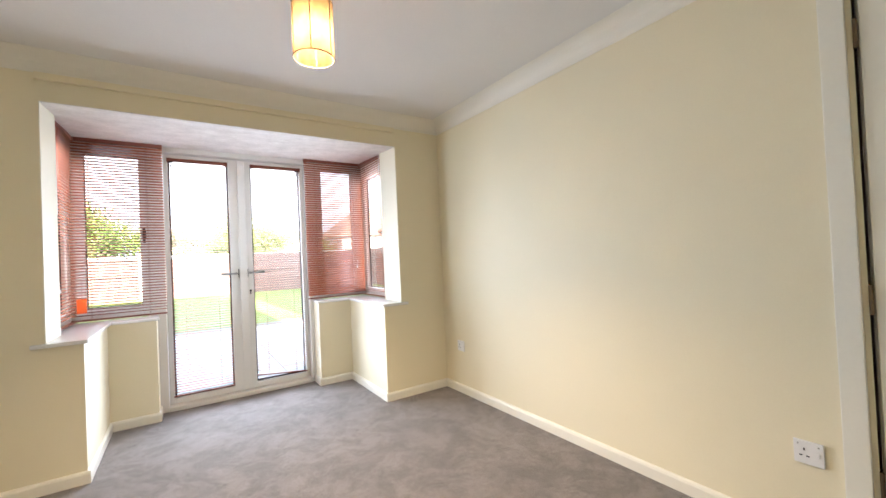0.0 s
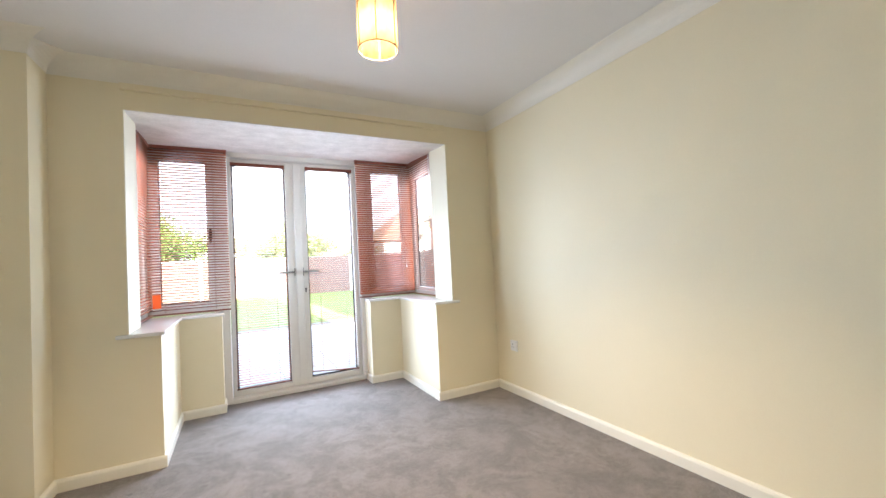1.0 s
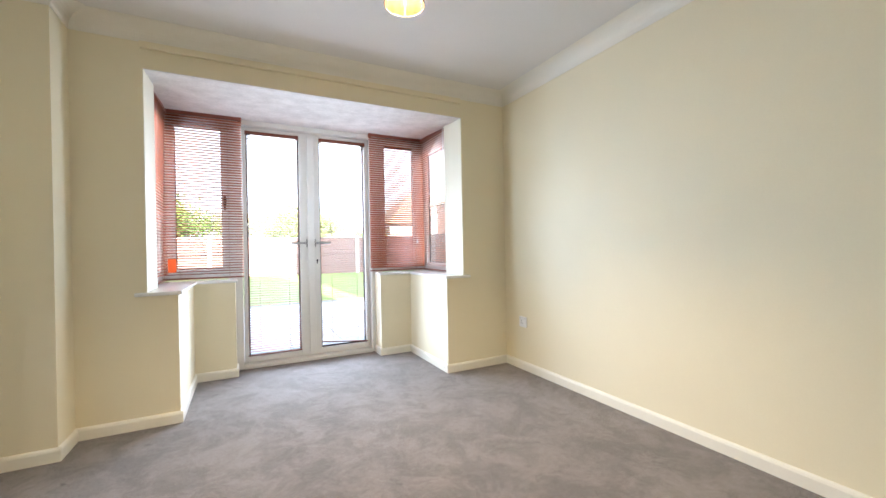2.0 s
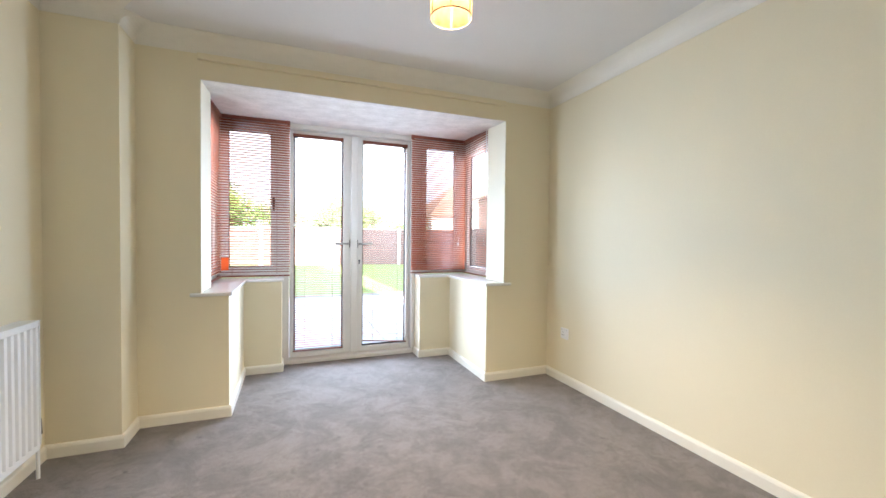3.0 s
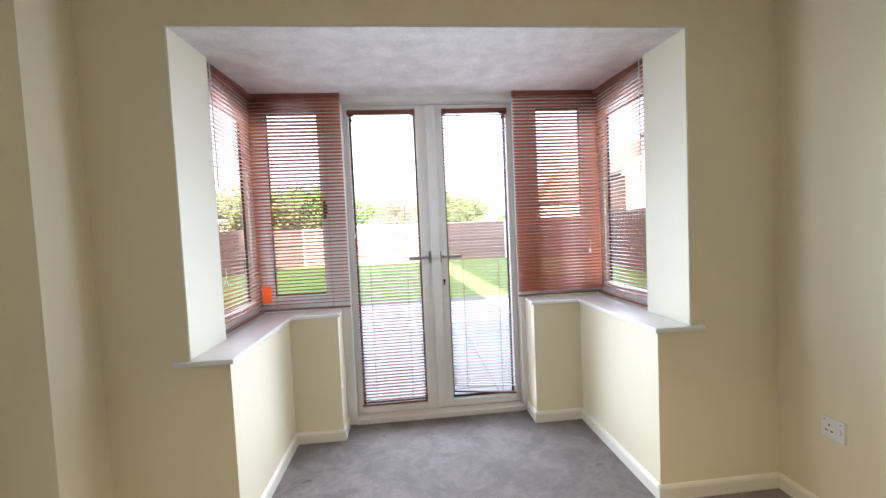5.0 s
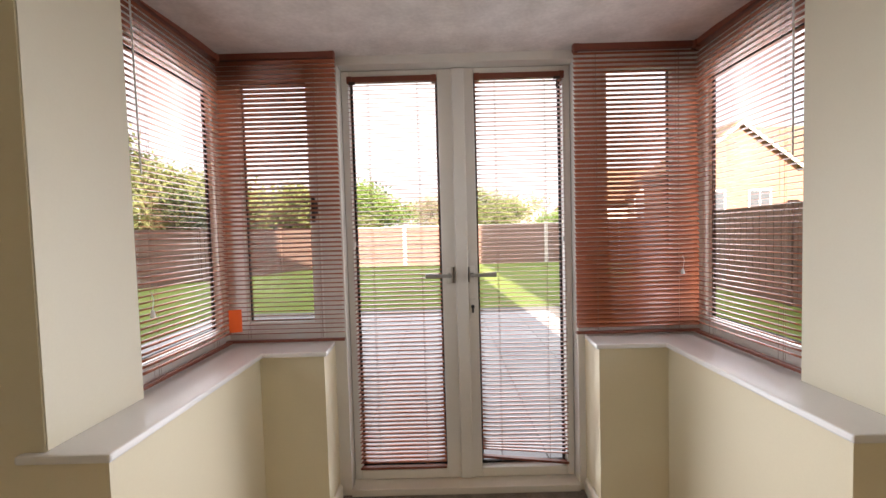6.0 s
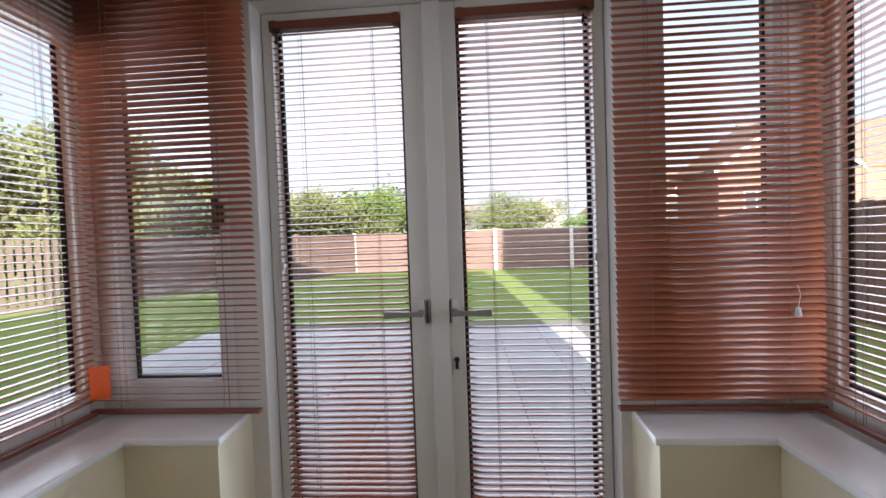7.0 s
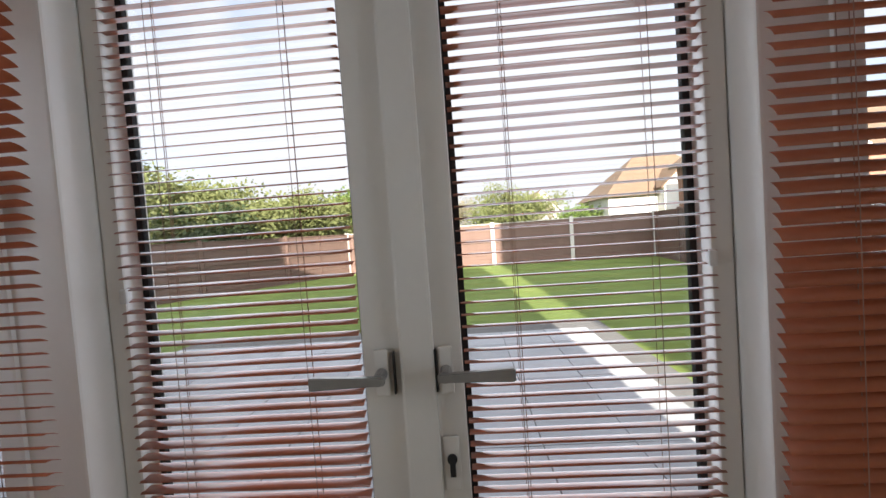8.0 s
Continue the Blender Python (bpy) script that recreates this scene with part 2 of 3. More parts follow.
def rod(bm, a, b, r0, r1=None, n=10):
    a, b = Vector(a), Vector(b)
    r1 = r0 if r1 is None else r1
    made = bmesh.ops.create_cone(bm, cap_ends=True, segments=n, radius1=r0, radius2=r1, depth=(b - a).length)["verts"]
    turn = (b - a).to_track_quat("Z", "Y").to_matrix().to_4x4()
    bmesh.ops.transform(bm, matrix=Matrix.Translation((a + b) / 2) @ turn, verts=made)
    return bm


def prism(bm, outline, axis, lo, hi):
    """A closed outline in the two axes other than `axis`, run from lo to hi along it."""
    def at(u, v, w):
        return {"x": (w, u, v), "y": (u, w, v), "z": (u, v, w)}[axis]
    a = [bm.verts.new(at(u, v, lo)) for u, v in outline]
    b = [bm.verts.new(at(u, v, hi)) for u, v in outline]
    n = len(outline)
    faces = [bm.faces.new(a), bm.faces.new(b[::-1])]
    for i in range(n):
        faces.append(bm.faces.new((a[i], b[i], b[(i + 1) % n], a[(i + 1) % n])))
    bmesh.ops.recalc_face_normals(bm, faces=faces)
    return bm


def mesh_of(name, bm, material, smooth=False):
    me = bpy.data.meshes.new(name)
    bm.to_mesh(me)
    bm.free()
    me.materials.append(material)
    if smooth:
        for p in me.polygons:
            p.use_smooth = True
    return me


def thing(name, base, label, category, group="", kind=""):
    ob = new(name)
    ob.location = base
    ob.empty_display_size = 0.1
    return tagged(ob, label, category, group, kind)


def adopt(ob, parent):
    ob.parent = parent
    if parent.type == "EMPTY":
        ob.matrix_parent_inverse = Matrix.Translation(parent.location).inverted()
    return ob


def part(name, bm, material, parent, label="", smooth=False):
    return tagged(adopt(new(name, mesh_of(name, bm, material, smooth)), parent), label)


def solid(name, bm, material, label, category, kind="structure", smooth=False):
    return tagged(new(name, mesh_of(name, bm, material, smooth)), label, category, "", kind)


# ---- the room's shell ----
CEIL = 2.345
XL, XR, YB = -1.72, 1.49, -3.75            # left wall, right wall, back wall
NIB_X, NIB_Y = -1.40, -0.225               # boxed corner on the left of the bay wall
BL, BR = -1.075, 1.065                     # bay opening above the sill
PL, PR, PY = -0.92, 0.905, 0.785           # plinth faces below the sill
DL, DR = -0.632, 0.597                     # plinth returns beside the doors
REVEAL, LINTEL, BAYTOP = 0.31, 2.10, 2.165
SILL_Z = 0.79
OUT = -0.15                                # outside ground
HEAD = CEIL + 0.02

floor = solid("floor", boxes((XL - 0.2, YB - 0.2, -0.12, XR + 0.2, 1.07, 0.0)), CARPET,
              "worn mauve-grey fitted carpet with brushed patches and spots", "carpet")
solid("ceiling", boxes((XL - 0.25, YB - 0.25, CEIL, XR + 0.13, 0.31, CEIL + 0.15)), CEILING,
      "plain white painted plaster ceiling", "ceiling")
solid("wall_north", boxes(
    (NIB_X, 0, OUT, BL, REVEAL, HEAD), (BL, 0, OUT, PL, REVEAL, SILL_Z - 0.022),
    (BR, 0, OUT, XR + 0.13, REVEAL, HEAD), (PR, 0, OUT, BR, REVEAL, SILL_Z - 0.022),
    (XL - 0.25, NIB_Y, OUT, NIB_X, REVEAL, HEAD)), CREAM, "cream painted plaster wall round the square bay", "wall")
solid("wall_east", boxes((XR, -2.618, OUT, XR + 0.13, 0.0, HEAD), (XR, YB, OUT, XR + 0.13, -3.38, HEAD),
                         (XR, -3.38, 2.02, XR + 0.13, -2.618, HEAD)), CREAM, "long plain cream painted wall", "wall")
solid("wall_west", boxes((XL - 0.25, YB, OUT, XL, NIB_Y, HEAD)), CREAM, "cream painted wall behind the radiator", "wall")
solid("wall_south", boxes((XL - 0.25, YB - 0.25, OUT, XR + 0.13, YB, HEAD)), CREAM, "plain cream painted wall", "wall")

# reveals are thin skins on the opening's sides, daylight put into their paler cream
solid("reveal_west", boxes((BL, 0.003, SILL_Z, BL + 0.004, REVEAL, LINTEL + 0.02)), DAYLIT_CREAM, "cream window reveal paled as if daylit", "reveal")
solid("reveal_east", boxes((BR - 0.004, 0.003, SILL_Z, BR, REVEAL, LINTEL + 0.02)), DAYLIT_CREAM, "cream window reveal paled as if daylit", "reveal")
RISE = LINTEL + (BAYTOP - LINTEL) * REVEAL / 1.05
bm = prism(bmesh.new(), [(0.0, LINTEL), (REVEAL, RISE), (REVEAL, HEAD), (0.0, HEAD)], "x", BL, BR)
solid("wall_lintel", bm, CREAM, "cream painted lintel over the bay opening", "wall")
bm = prism(bmesh.new(), [(0.003, LINTEL - 0.004), (REVEAL, RISE - 0.004), (REVEAL, RISE), (0.003, LINTEL)], "x", BL + 0.005, BR - 0.005)
prism(bm, [(REVEAL, RISE - 0.004), (1.10, BAYTOP), (1.10, BAYTOP + 0.2), (REVEAL, BAYTOP + 0.2)], "x", BL - 0.13, BR + 0.13)
solid("bay_ceiling", bm, BAY_CEILING, "white blotchy plaster ceiling of the bay", "ceiling")

# plinth walls under the sills
bm = boxes((-1.21, REVEAL, OUT, PL, 1.04, SILL_Z - 0.022), (PL, PY, OUT, DL, 1.04, SILL_Z - 0.022))
solid("plinth_west", bm, CREAM, "low cream painted wall under the bay sill", "wall")
bm = boxes((PR, REVEAL, OUT, 1.20, 1.04, SILL_Z - 0.022), (DR, PY, OUT, PR, 1.04, SILL_Z - 0.022))
solid("plinth_east", bm, CREAM, "low cream painted wall under the bay sill", "wall")


def sill(name, s, wall_x, face_x, door_x):
    """An L-shaped board with a rounded nose and a horn on the room's wall; s: -1 for west, 1 for east."""
    nose = face_x - s * 0.022
    outline = [(wall_x + s * 0.055, -0.022), (nose, -0.022), (nose, PY - 0.022), (door_x - s * 0.02, PY - 0.022), (door_x - s * 0.006, 0.95),
               (s * 1.135, 0.95), (s * 1.135, REVEAL), (wall_x, REVEAL), (wall_x, 0.0), (wall_x + s * 0.055, 0.0)]
    bm = prism(bmesh.new(), outline, "z", SILL_Z - 0.022, SILL_Z)
    bmesh.ops.bevel(bm, geom=bm.edges[:], offset=0.006, segments=2, affect="EDGES", profile=0.6)
    solid(name, bm, SILL, "white gloss painted L-shaped window sill", "window sill")


sill("window_sill_west", -1, BL, PL, DL)
sill("window_sill_east", 1, BR, PR, DR)


# skirting, with an eased top edge
def skirting(name, runs):
    """Runs of (x0, y0, x1, y1): the wall's foot, walked with the room on the right-hand side."""
    bm = bmesh.new()
    for x0, y0, x1, y1 in runs:
        d = Vector((x1 - x0, y1 - y0, 0))
        t = d.normalized()
        nrm = Vector((t.y, -t.x, 0))
        prof = [(0, 0), (0.015, 0), (0.015, 0.052), (0.011, 0.062), (0.004, 0.068), (0, 0.068)]
        ends = []
        for p, ext in ((Vector((x0, y0, 0)), 0.0), (Vector((x1, y1, 0)), 0.0)):
            ends.append([bm.verts.new(p + nrm * u + Vector((0, 0, v))) for u, v in prof])
        a, b = ends
        fs = [bm.faces.new(a), bm.faces.new(b[::-1])]
        for i in range(len(prof)):
            fs.append(bm.faces.new((a[i], b[i], b[(i + 1) % len(prof)], a[(i + 1) % len(prof)])))
        bmesh.ops.recalc_face_normals(bm, faces=fs)
    solid(name, bm, GLOSS, "cream gloss painted skirting board", "skirting")


K = 0.015
skirting("baseboard_west", [(XL, YB, XL, NIB_Y - K), (XL, NIB_Y, NIB_X + K, NIB_Y), (NIB_X, NIB_Y, NIB_X, -K)])
skirting("baseboard_bay_west", [(NIB_X, 0, PL + K, 0), (PL, 0, PL, PY - K), (PL, PY, DL + K, PY), (DL, PY, DL, 0.95)])
skirting("baseboard_bay_east", [(DR, 0.95, DR, PY), (DR - K, PY, PR, PY), (PR, PY - K, PR, 0), (PR - K, 0, XR, 0)])
skirting("baseboard_east", [(XR, -K, XR, -2.535)])
skirting("baseboard_south", [(XR, YB, XL, YB)])


# coving: a concave moulding where the walls meet the ceiling
def coving(name, runs):
    bm = bmesh.new()
    drop, depth = 0.095, 0.105
    prof = [(0, -drop), (0.004, -drop)]
    for i in range(9):
        a = radians(90 * i / 8)
        prof.append((depth - (depth - 0.004) * math.cos(a), -drop + 0.006 + (drop - 0.008) * math.sin(a)))
    prof += [(depth, 0), (0, 0)]
    for x0, y0, x1, y1, m0, m1 in runs:
        t = Vector((x1 - x0, y1 - y0, 0)).normalized()
        nrm = Vector((t.y, -t.x, 0))
        ends = []
        for p, m in ((Vector((x0, y0, CEIL)), m0), (Vector((x1, y1, CEIL)), m1)):
            ends.append([bm.verts.new(p + nrm * u + t * (m * u) + Vector((0, 0, v))) for u, v in prof])
        a, b = ends
        fs = [bm.faces.new(a), bm.faces.new(b[::-1])]
        for i in range(len(prof)):
            fs.append(bm.faces.new((a[i], b[i], b[(i + 1) % len(prof)], a[(i + 1) % len(prof)])))
        bmesh.ops.recalc_face_normals(bm, faces=fs)
    solid(name, bm, COVING, "white plaster coving under the ceiling", "coving")


coving("coving_trim", [(XL, YB, XL, NIB_Y, 1, -1), (XL, NIB_Y, NIB_X, NIB_Y, 1, 1), (NIB_X, NIB_Y, NIB_X, 0, 1, -1), (NIB_X, 0, XR, 0, 1, -1),
                       (XR, 0, XR, YB, 1, -1), (XR, YB, XL, YB, 1, -1)])

# curtain batten above the bay
solid("curtain_batten", boxes((-1.085, -0.022, 2.212, 1.05, 0.0, 2.25), bevel=0.004), CREAM, "cream painted wooden curtain batten above the bay", "batten", kind="")


# ---- windows of the bay ----
def beads(bm, lo, hi, zlo, zhi, w, f0, f1, axis, bevel=0.006):
    """A frame of four mitre-less bars round an opening: lo..hi across, zlo..zhi up, w wide, f0..f1 deep."""
    def put(a0, z0, a1, z1):
        if axis == "x":
            box(bm, a0, f0, z0, a1, f1, z1, bevel=bevel)
        else:
            box(bm, f0, a0, z0, f1, a1, z1, bevel=bevel)
    put(lo, zlo, lo + w, zhi)
    put(hi - w, zlo, hi, zhi)
    put(lo + w, zlo, hi - w, zlo + w)
    put(lo + w, zhi - w, hi - w, zhi)
    return bm


def bay_window(name, axis, lo, hi, f0, f1, glass, opener=False):
    """axis: the way the window runs; f0: its room face, f1: its outer face; glass: (lo, hi, zlo, zhi)."""
    mid = (lo + hi) / 2
    base = (mid, f0, SILL_Z) if axis == "x" else (f0, mid, SILL_Z)
    w = thing(name, base, "white upvc window with clear glass above the sill", "window", kind="structure")
    s = 1 if f1 > f0 else -1
    fw = 0.045
    part("window_frame", beads(bmesh.new(), lo, hi, SILL_Z + 0.002, BAYTOP - 0.004, fw, f0, f1, axis), UPVC, w)
    g0, g1, z0, z1 = glass
    bm = bmesh.new()
    d0, d1 = f0 + s * 0.006, f1 - s * 0.012
    def put(a0, q0, a1, q1):
        if axis == "x":
            box(bm, a0, d0, q0, a1, d1, q1, bevel=0.005)
        else:
            box(bm, d0, a0, q0, d1, a1, q1, bevel=0.005)
    put(lo + fw, SILL_Z + fw, g0, BAYTOP - fw)
    put(g1, SILL_Z + fw, hi - fw, BAYTOP - fw)
    put(g0, SILL_Z + fw, g1, z0)
    put(g0, z1, g1, BAYTOP - fw)
    sash = part("sash", bm, UPVC, w)
    mid_f = f1 - s * 0.022
    part("gasket", beads(bmesh.new(), g0, g1, z0, z1, 0.006, mid_f - 0.008, mid_f + 0.008, axis, 0), DARK, sash, "black rubber gasket")
    bm = bmesh.new()
    if axis == "x":
        box(bm, g0 + 0.001, mid_f - 0.002, z0 + 0.001, g1 - 0.001, mid_f + 0.002, z1 - 0.001)
    else:
        box(bm, mid_f - 0.002, g0 + 0.001, z0 + 0.001, mid_f + 0.002, g1 - 0.001, z1 - 0.001)
    p = part("pane", bm, GLASS, w, "clear glass pane")
    p.visible_shadow = False
    if opener:
        bm = boxes((opener - 0.012, f0 - 0.012, 1.40, opener + 0.012, f0 + 0.008, 1.47), bevel=0.004)
        box(bm, opener - 0.009, f0 - 0.034, 1.37, opener + 0.009, f0 - 0.02, 1.49, bevel=0.005)
        rod(bm, (opener, f0 - 0.03, 1.45), (opener, f0, 1.45), 0.008)
        part("window_handle", bm, DARK, sash, "dark window catch handle")
    return w


FY = 0.955                                  # room face of the front windows
SX = 1.14                                   # room face of the side windows
bay_window("window_1", "x", -1.205, -0.678, FY, FY + 0.07, (-1.055, -0.722, 0.885, 2.055), opener=-0.70)
bay_window("window_2", "x", 0.668, 1.205, FY, FY + 0.07, (0.70, 1.03, 0.885, 2.065))
bay_window("window_3", "y", REVEAL, FY - 0.001, -SX, -SX - 0.065, (0.37, 0.895, 0.87, 1.99))
bay_window("window_4", "y", REVEAL, FY - 0.001, SX, SX + 0.065, (0.37, 0.895, 0.87, 1.99))


# ---- french doors ----
DF = 0.962                                  # room face of the outer frame
door = thing("door_1", (0, DF, 0), "closed white upvc french doors with glazed leaves", "door", kind="structure")
part("jamb", boxes((-0.690, DF, 0.0, -0.574, DF + 0.13, BAYTOP - 0.004), bevel=0.005), UPVC, door)
part("jamb", boxes((0.564, DF, 0.0, 0.680, DF + 0.13, BAYTOP - 0.004), bevel=0.005), UPVC, door)
part("head", boxes((-0.574, DF, 2.115, 0.564, DF + 0.13, BAYTOP - 0.004), bevel=0.005), UPVC, door)
part("threshold", boxes((-0.574, DF - 0.012, 0.0, 0.564, DF + 0.13, 0.035), bevel=0.005), UPVC, door)
LF = 1.028                                  # room face of the leaves


def leaf(lo, hi, g0, g1, g_low):
    bm = boxes((lo, LF, 0.038, g0, LF + 0.075, 2.112), (g1, LF, 0.038, hi, LF + 0.075, 2.112),
               (g0, LF, 0.038, g1, LF + 0.075, g_low), (g0, LF, 2.085, g1, LF + 0.075, 2.112), bevel=0.005)
    lf = part("leaf", bm, UPVC, door)
    part("gasket", beads(bmesh.new(), g0, g1, g_low, 2.085, 0.012, LF + 0.042, LF + 0.056, "x", 0), DARK, lf, "black rubber gasket")
    p = part("pane", boxes((g0 + 0.001, LF + 0.047, g_low, g1 - 0.001, LF + 0.051, 2.084)), GLASS, lf, "clear glass pane")
    p.visible_shadow = False
    return lf


left_leaf = leaf(-0.571, -0.012, -0.536, -0.095, 0.085)
right_leaf = leaf(-0.010, 0.561, 0.085, 0.524, 0.085)
part("cover_strip", boxes((-0.026, LF - 0.014, 0.04, 0.036, LF - 0.001, 2.11), bevel=0.006), UPVC, door, "white meeting strip between the leaves")


# black strips drawn for the shade in the gaps beside the handle plates
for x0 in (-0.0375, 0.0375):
    part("gap_shade", boxes((x0 - 0.0015, LF - 0.013, 1.05, x0 + 0.0015, LF - 0.0015, 1.125)), DARK, door, "dark strip for the shaded gap beside the handle")


def lever(owner, px, s):
    """A lever handle on a slim plate, pointing away from the meeting stile."""
    plate = part("handle_plate", boxes((px - 0.013, LF - 0.010, 1.045, px + 0.013, LF - 0.001, 1.13), bevel=0.004), UPVC, owner)
    bm = bmesh.new()
    rod(bm, (px, LF - 0.044, 1.087), (px, LF, 1.087), 0.011, n=14)
    tip, root = px + s * 0.118, px - s * 0.012
    prism(bm, [(root, 1.080), (root, 1.094), (px + s * 0.03, 1.095), (tip, 1.099), (tip, 1.076), (px + s * 0.03, 1.079)], "y", LF - 0.052, LF - 0.038)
    bmesh.ops.bevel(bm, geom=[e for e in bm.edges if e.calc_length() > 0.012], offset=0.002, segments=2, affect="EDGES")
    h = part("door_handle", bm, SILVER, owner, "pale lever handle")
    return h


lever(left_leaf, -0.060, -1)
lever(right_leaf, 0.055, 1)
bm = boxes((0.040, LF - 0.006, 0.865, 0.070, LF - 0.001, 0.965), bevel=0.003)
esc = part("lock_plate", bm, UPVC, right_leaf)
bm = rod(bmesh.new(), (0.055, LF - 0.011, 0.925), (0.055, LF - 0.004, 0.925), 0.009, n=16)
box(bm, 0.050, LF - 0.010, 0.893, 0.060, LF - 0.004, 0.925)
part("keyhole", bm, DARK, esc, "dark lock cylinder")


# ---- venetian blinds ----
PITCH = 0.0215


def slat_mesh(length, wide):
    bm = bmesh.new()
    top, bot = [], []
    for i in range(5):
        u = -0.5 + i / 4
        top.append((u * wide, 0.0021 * (1 - 4 * u * u) + 0.0003))
        bot.append((u * wide, 0.0021 * (1 - 4 * u * u) - 0.0003))
    return mesh_of("slat", prism(bm, top + bot[::-1], "x", -length / 2, length / 2), SLAT, True)


def blind(origin, turn, length, z0, z1, tilt, label, group, sag=(0.0, 0.0), cords=(0.12,), toggle=None, wand=None, clips=(), tassel=None, wide=0.025):
    """A blind whose local x runs along the window and local y points outwards. tilt: degrees, outer edge up.
    sag: how far the foot hangs above z0 at the two ends."""
    b = thing("venetian_blind", (origin[0], origin[1], z1), label, "blind", group)
    place = Matrix.Translation((origin[0], origin[1], 0)) @ Matrix.Rotation(radians(turn), 4, "Z")

    def add(name, bm, mat, lab="", parent=b, smooth=False):
        bm.transform(place)
        return part(name, bm, mat, parent, lab, smooth)
    h = length / 2
    add("headrail", boxes((-h, -0.0125, z1 - 0.028, h, 0.0125, z1), bevel=0.002), RAIL)
    for x in (-h + 0.014, h - 0.014):
        add("bracket", boxes((x - 0.012, -0.016, z1 - 0.034, x + 0.012, 0.014, z1 + 0.001), bevel=0.002), RAIL)
    me = slat_mesh(length - 0.004, wide)
    n = int((z1 - 0.04 - z0 - 0.02) / PITCH)
    foot = z1 - 0.04 - n * PITCH
    for i in range(n):
        z = z1 - 0.042 - i * PITCH
        s = new("slat", me)
        # the lowest slats lean with the foot rail where it hangs crooked
        lean = 0.0
        if sag[0] != sag[1]:
            lean = max(0.0, (i - n + 5) / 5) * math.degrees(math.atan((sag[1] - sag[0]) / length))
            z += max(0.0, (i - n + 5) / 5) * (sag[0] + sag[1]) / 2
        jit = random.uniform(-0.7, 0.7)
        s.matrix_basis = place @ pose(0, 0, z, tilt + jit, -lean, random.uniform(-0.02, 0.02))
        adopt(s, b)
    bm = boxes((-h, -0.011, -0.006, h, 0.011, 0.006), bevel=0.003)
    bm.transform(Matrix.Translation((0, 0, z0 + 0.008 + (sag[0] + sag[1]) / 2)) @ Matrix.Rotation(-math.atan((sag[1] - sag[0]) / length), 4, "Y"))
    add("bottom_rail", bm, RAIL)
    for c in cords:
        for x in (-h + c, h - c):
            bm = bmesh.new()
            for y in (-0.0125, 0.0125):
                rod(bm, (x, y, z0 + 0.02), (x, y, z1 - 0.02), 0.0006, n=5)
            rod(bm, (x + 0.006, 0, z0 + 0.02), (x + 0.006, 0, z1 - 0.02), 0.0007, n=5)
            add("ladder_cord", bm, CORD)
    if wand is not None:
        bm = rod(bmesh.new(), (wand, -0.02, z1 - 0.03), (wand + 0.004, -0.022, z1 - 0.62), 0.003, n=6)
        rod(bm, (wand, -0.02, z1 - 0.03), (wand, 0, z1 - 0.015), 0.002, n=5)
        add("tilt_wand", bm, CLEAR_PLASTIC, "clear plastic tilt wand")
    if toggle is not None:
        x, zt = toggle
        bm = bmesh.new()
        rod(bm, (x, -0.016, zt + 0.075), (x + 0.008, -0.017, zt + 0.05), 0.001, n=5)
        rod(bm, (x + 0.008, -0.017, zt + 0.05), (x, -0.018, zt + 0.01), 0.001, n=5)
        rod(bm, (x, -0.018, zt - 0.012), (x, -0.018, zt + 0.012), 0.009, 0.005, n=12)
        add("cord_toggle", bm, CLEAR_PLASTIC, "small white cord toggle", smooth=False)
    if tassel is not None:
        bm = boxes((tassel - 0.016, -0.019, z1 - 0.040, tassel + 0.016, -0.011, z1 - 0.026), bevel=0.002)
        rod(bm, (tassel, -0.017, z1 - 0.052), (tassel, -0.017, z1 - 0.036), 0.0012, n=5)
        rod(bm, (tassel, -0.017, z1 - 0.078), (tassel, -0.017, z1 - 0.050), 0.0065, 0.0035, n=10)
        add("cord_lock", bm, WOOD_DARK, "dark wooden cord tassel")
    for x, zc in clips:
        add("cord_clip", boxes((x - 0.007, -0.016, zc - 0.014, x + 0.007, -0.002, zc + 0.014), bevel=0.004), CLEAR_PLASTIC, "small clear plastic clip")
    return b


# side and door slats are narrowed to imitate the glare that thins them
WINDOW_BLINDS, DOOR_BLINDS = "window blinds of the bay", "blinds on the french doors"
blind((-0.848, 0.905), 0, 0.565, 0.80, BAYTOP - 0.012, -20, "mahogany venetian blind with half-open slats in the bay window", WINDOW_BLINDS, cords=(0.11,))
blind((0.828, 0.905), 0, 0.583, 0.80, BAYTOP - 0.012, 47, "mahogany venetian blind with nearly closed slats in the bay window", WINDOW_BLINDS, cords=(0.10,), toggle=(0.205, 1.09))
blind((-1.105, 0.60), 90, 0.575, 0.80, BAYTOP - 0.022, 4, "mahogany venetian blind with open slats beside the reveal", WINDOW_BLINDS, cords=(0.11,), toggle=(-0.21, 1.05), wand=-0.235, wide=0.0215)
blind((1.095, 0.60), -90, 0.575, 0.80, BAYTOP - 0.022, 0, "mahogany venetian blind with open slats beside the reveal", WINDOW_BLINDS, cords=(0.11,), wand=0.235, wide=0.0215)
DBY = LF + 0.006
blind((-0.320, DBY), 0, 0.446, 0.088, 2.083, 12, "mahogany venetian blind with open slats on the door glass", DOOR_BLINDS, cords=(0.10,), clips=((-0.212, 1.255),), tassel=-0.195, wide=0.0215)
blind((0.310, DBY), 0, 0.446, 0.092, 2.083, -3, "mahogany venetian blind hanging crooked at its foot on the door glass", DOOR_BLINDS, sag=(0.045, 0.0), cords=(0.10,), clips=((0.212, 1.255),), tassel=0.185, wide=0.0215)

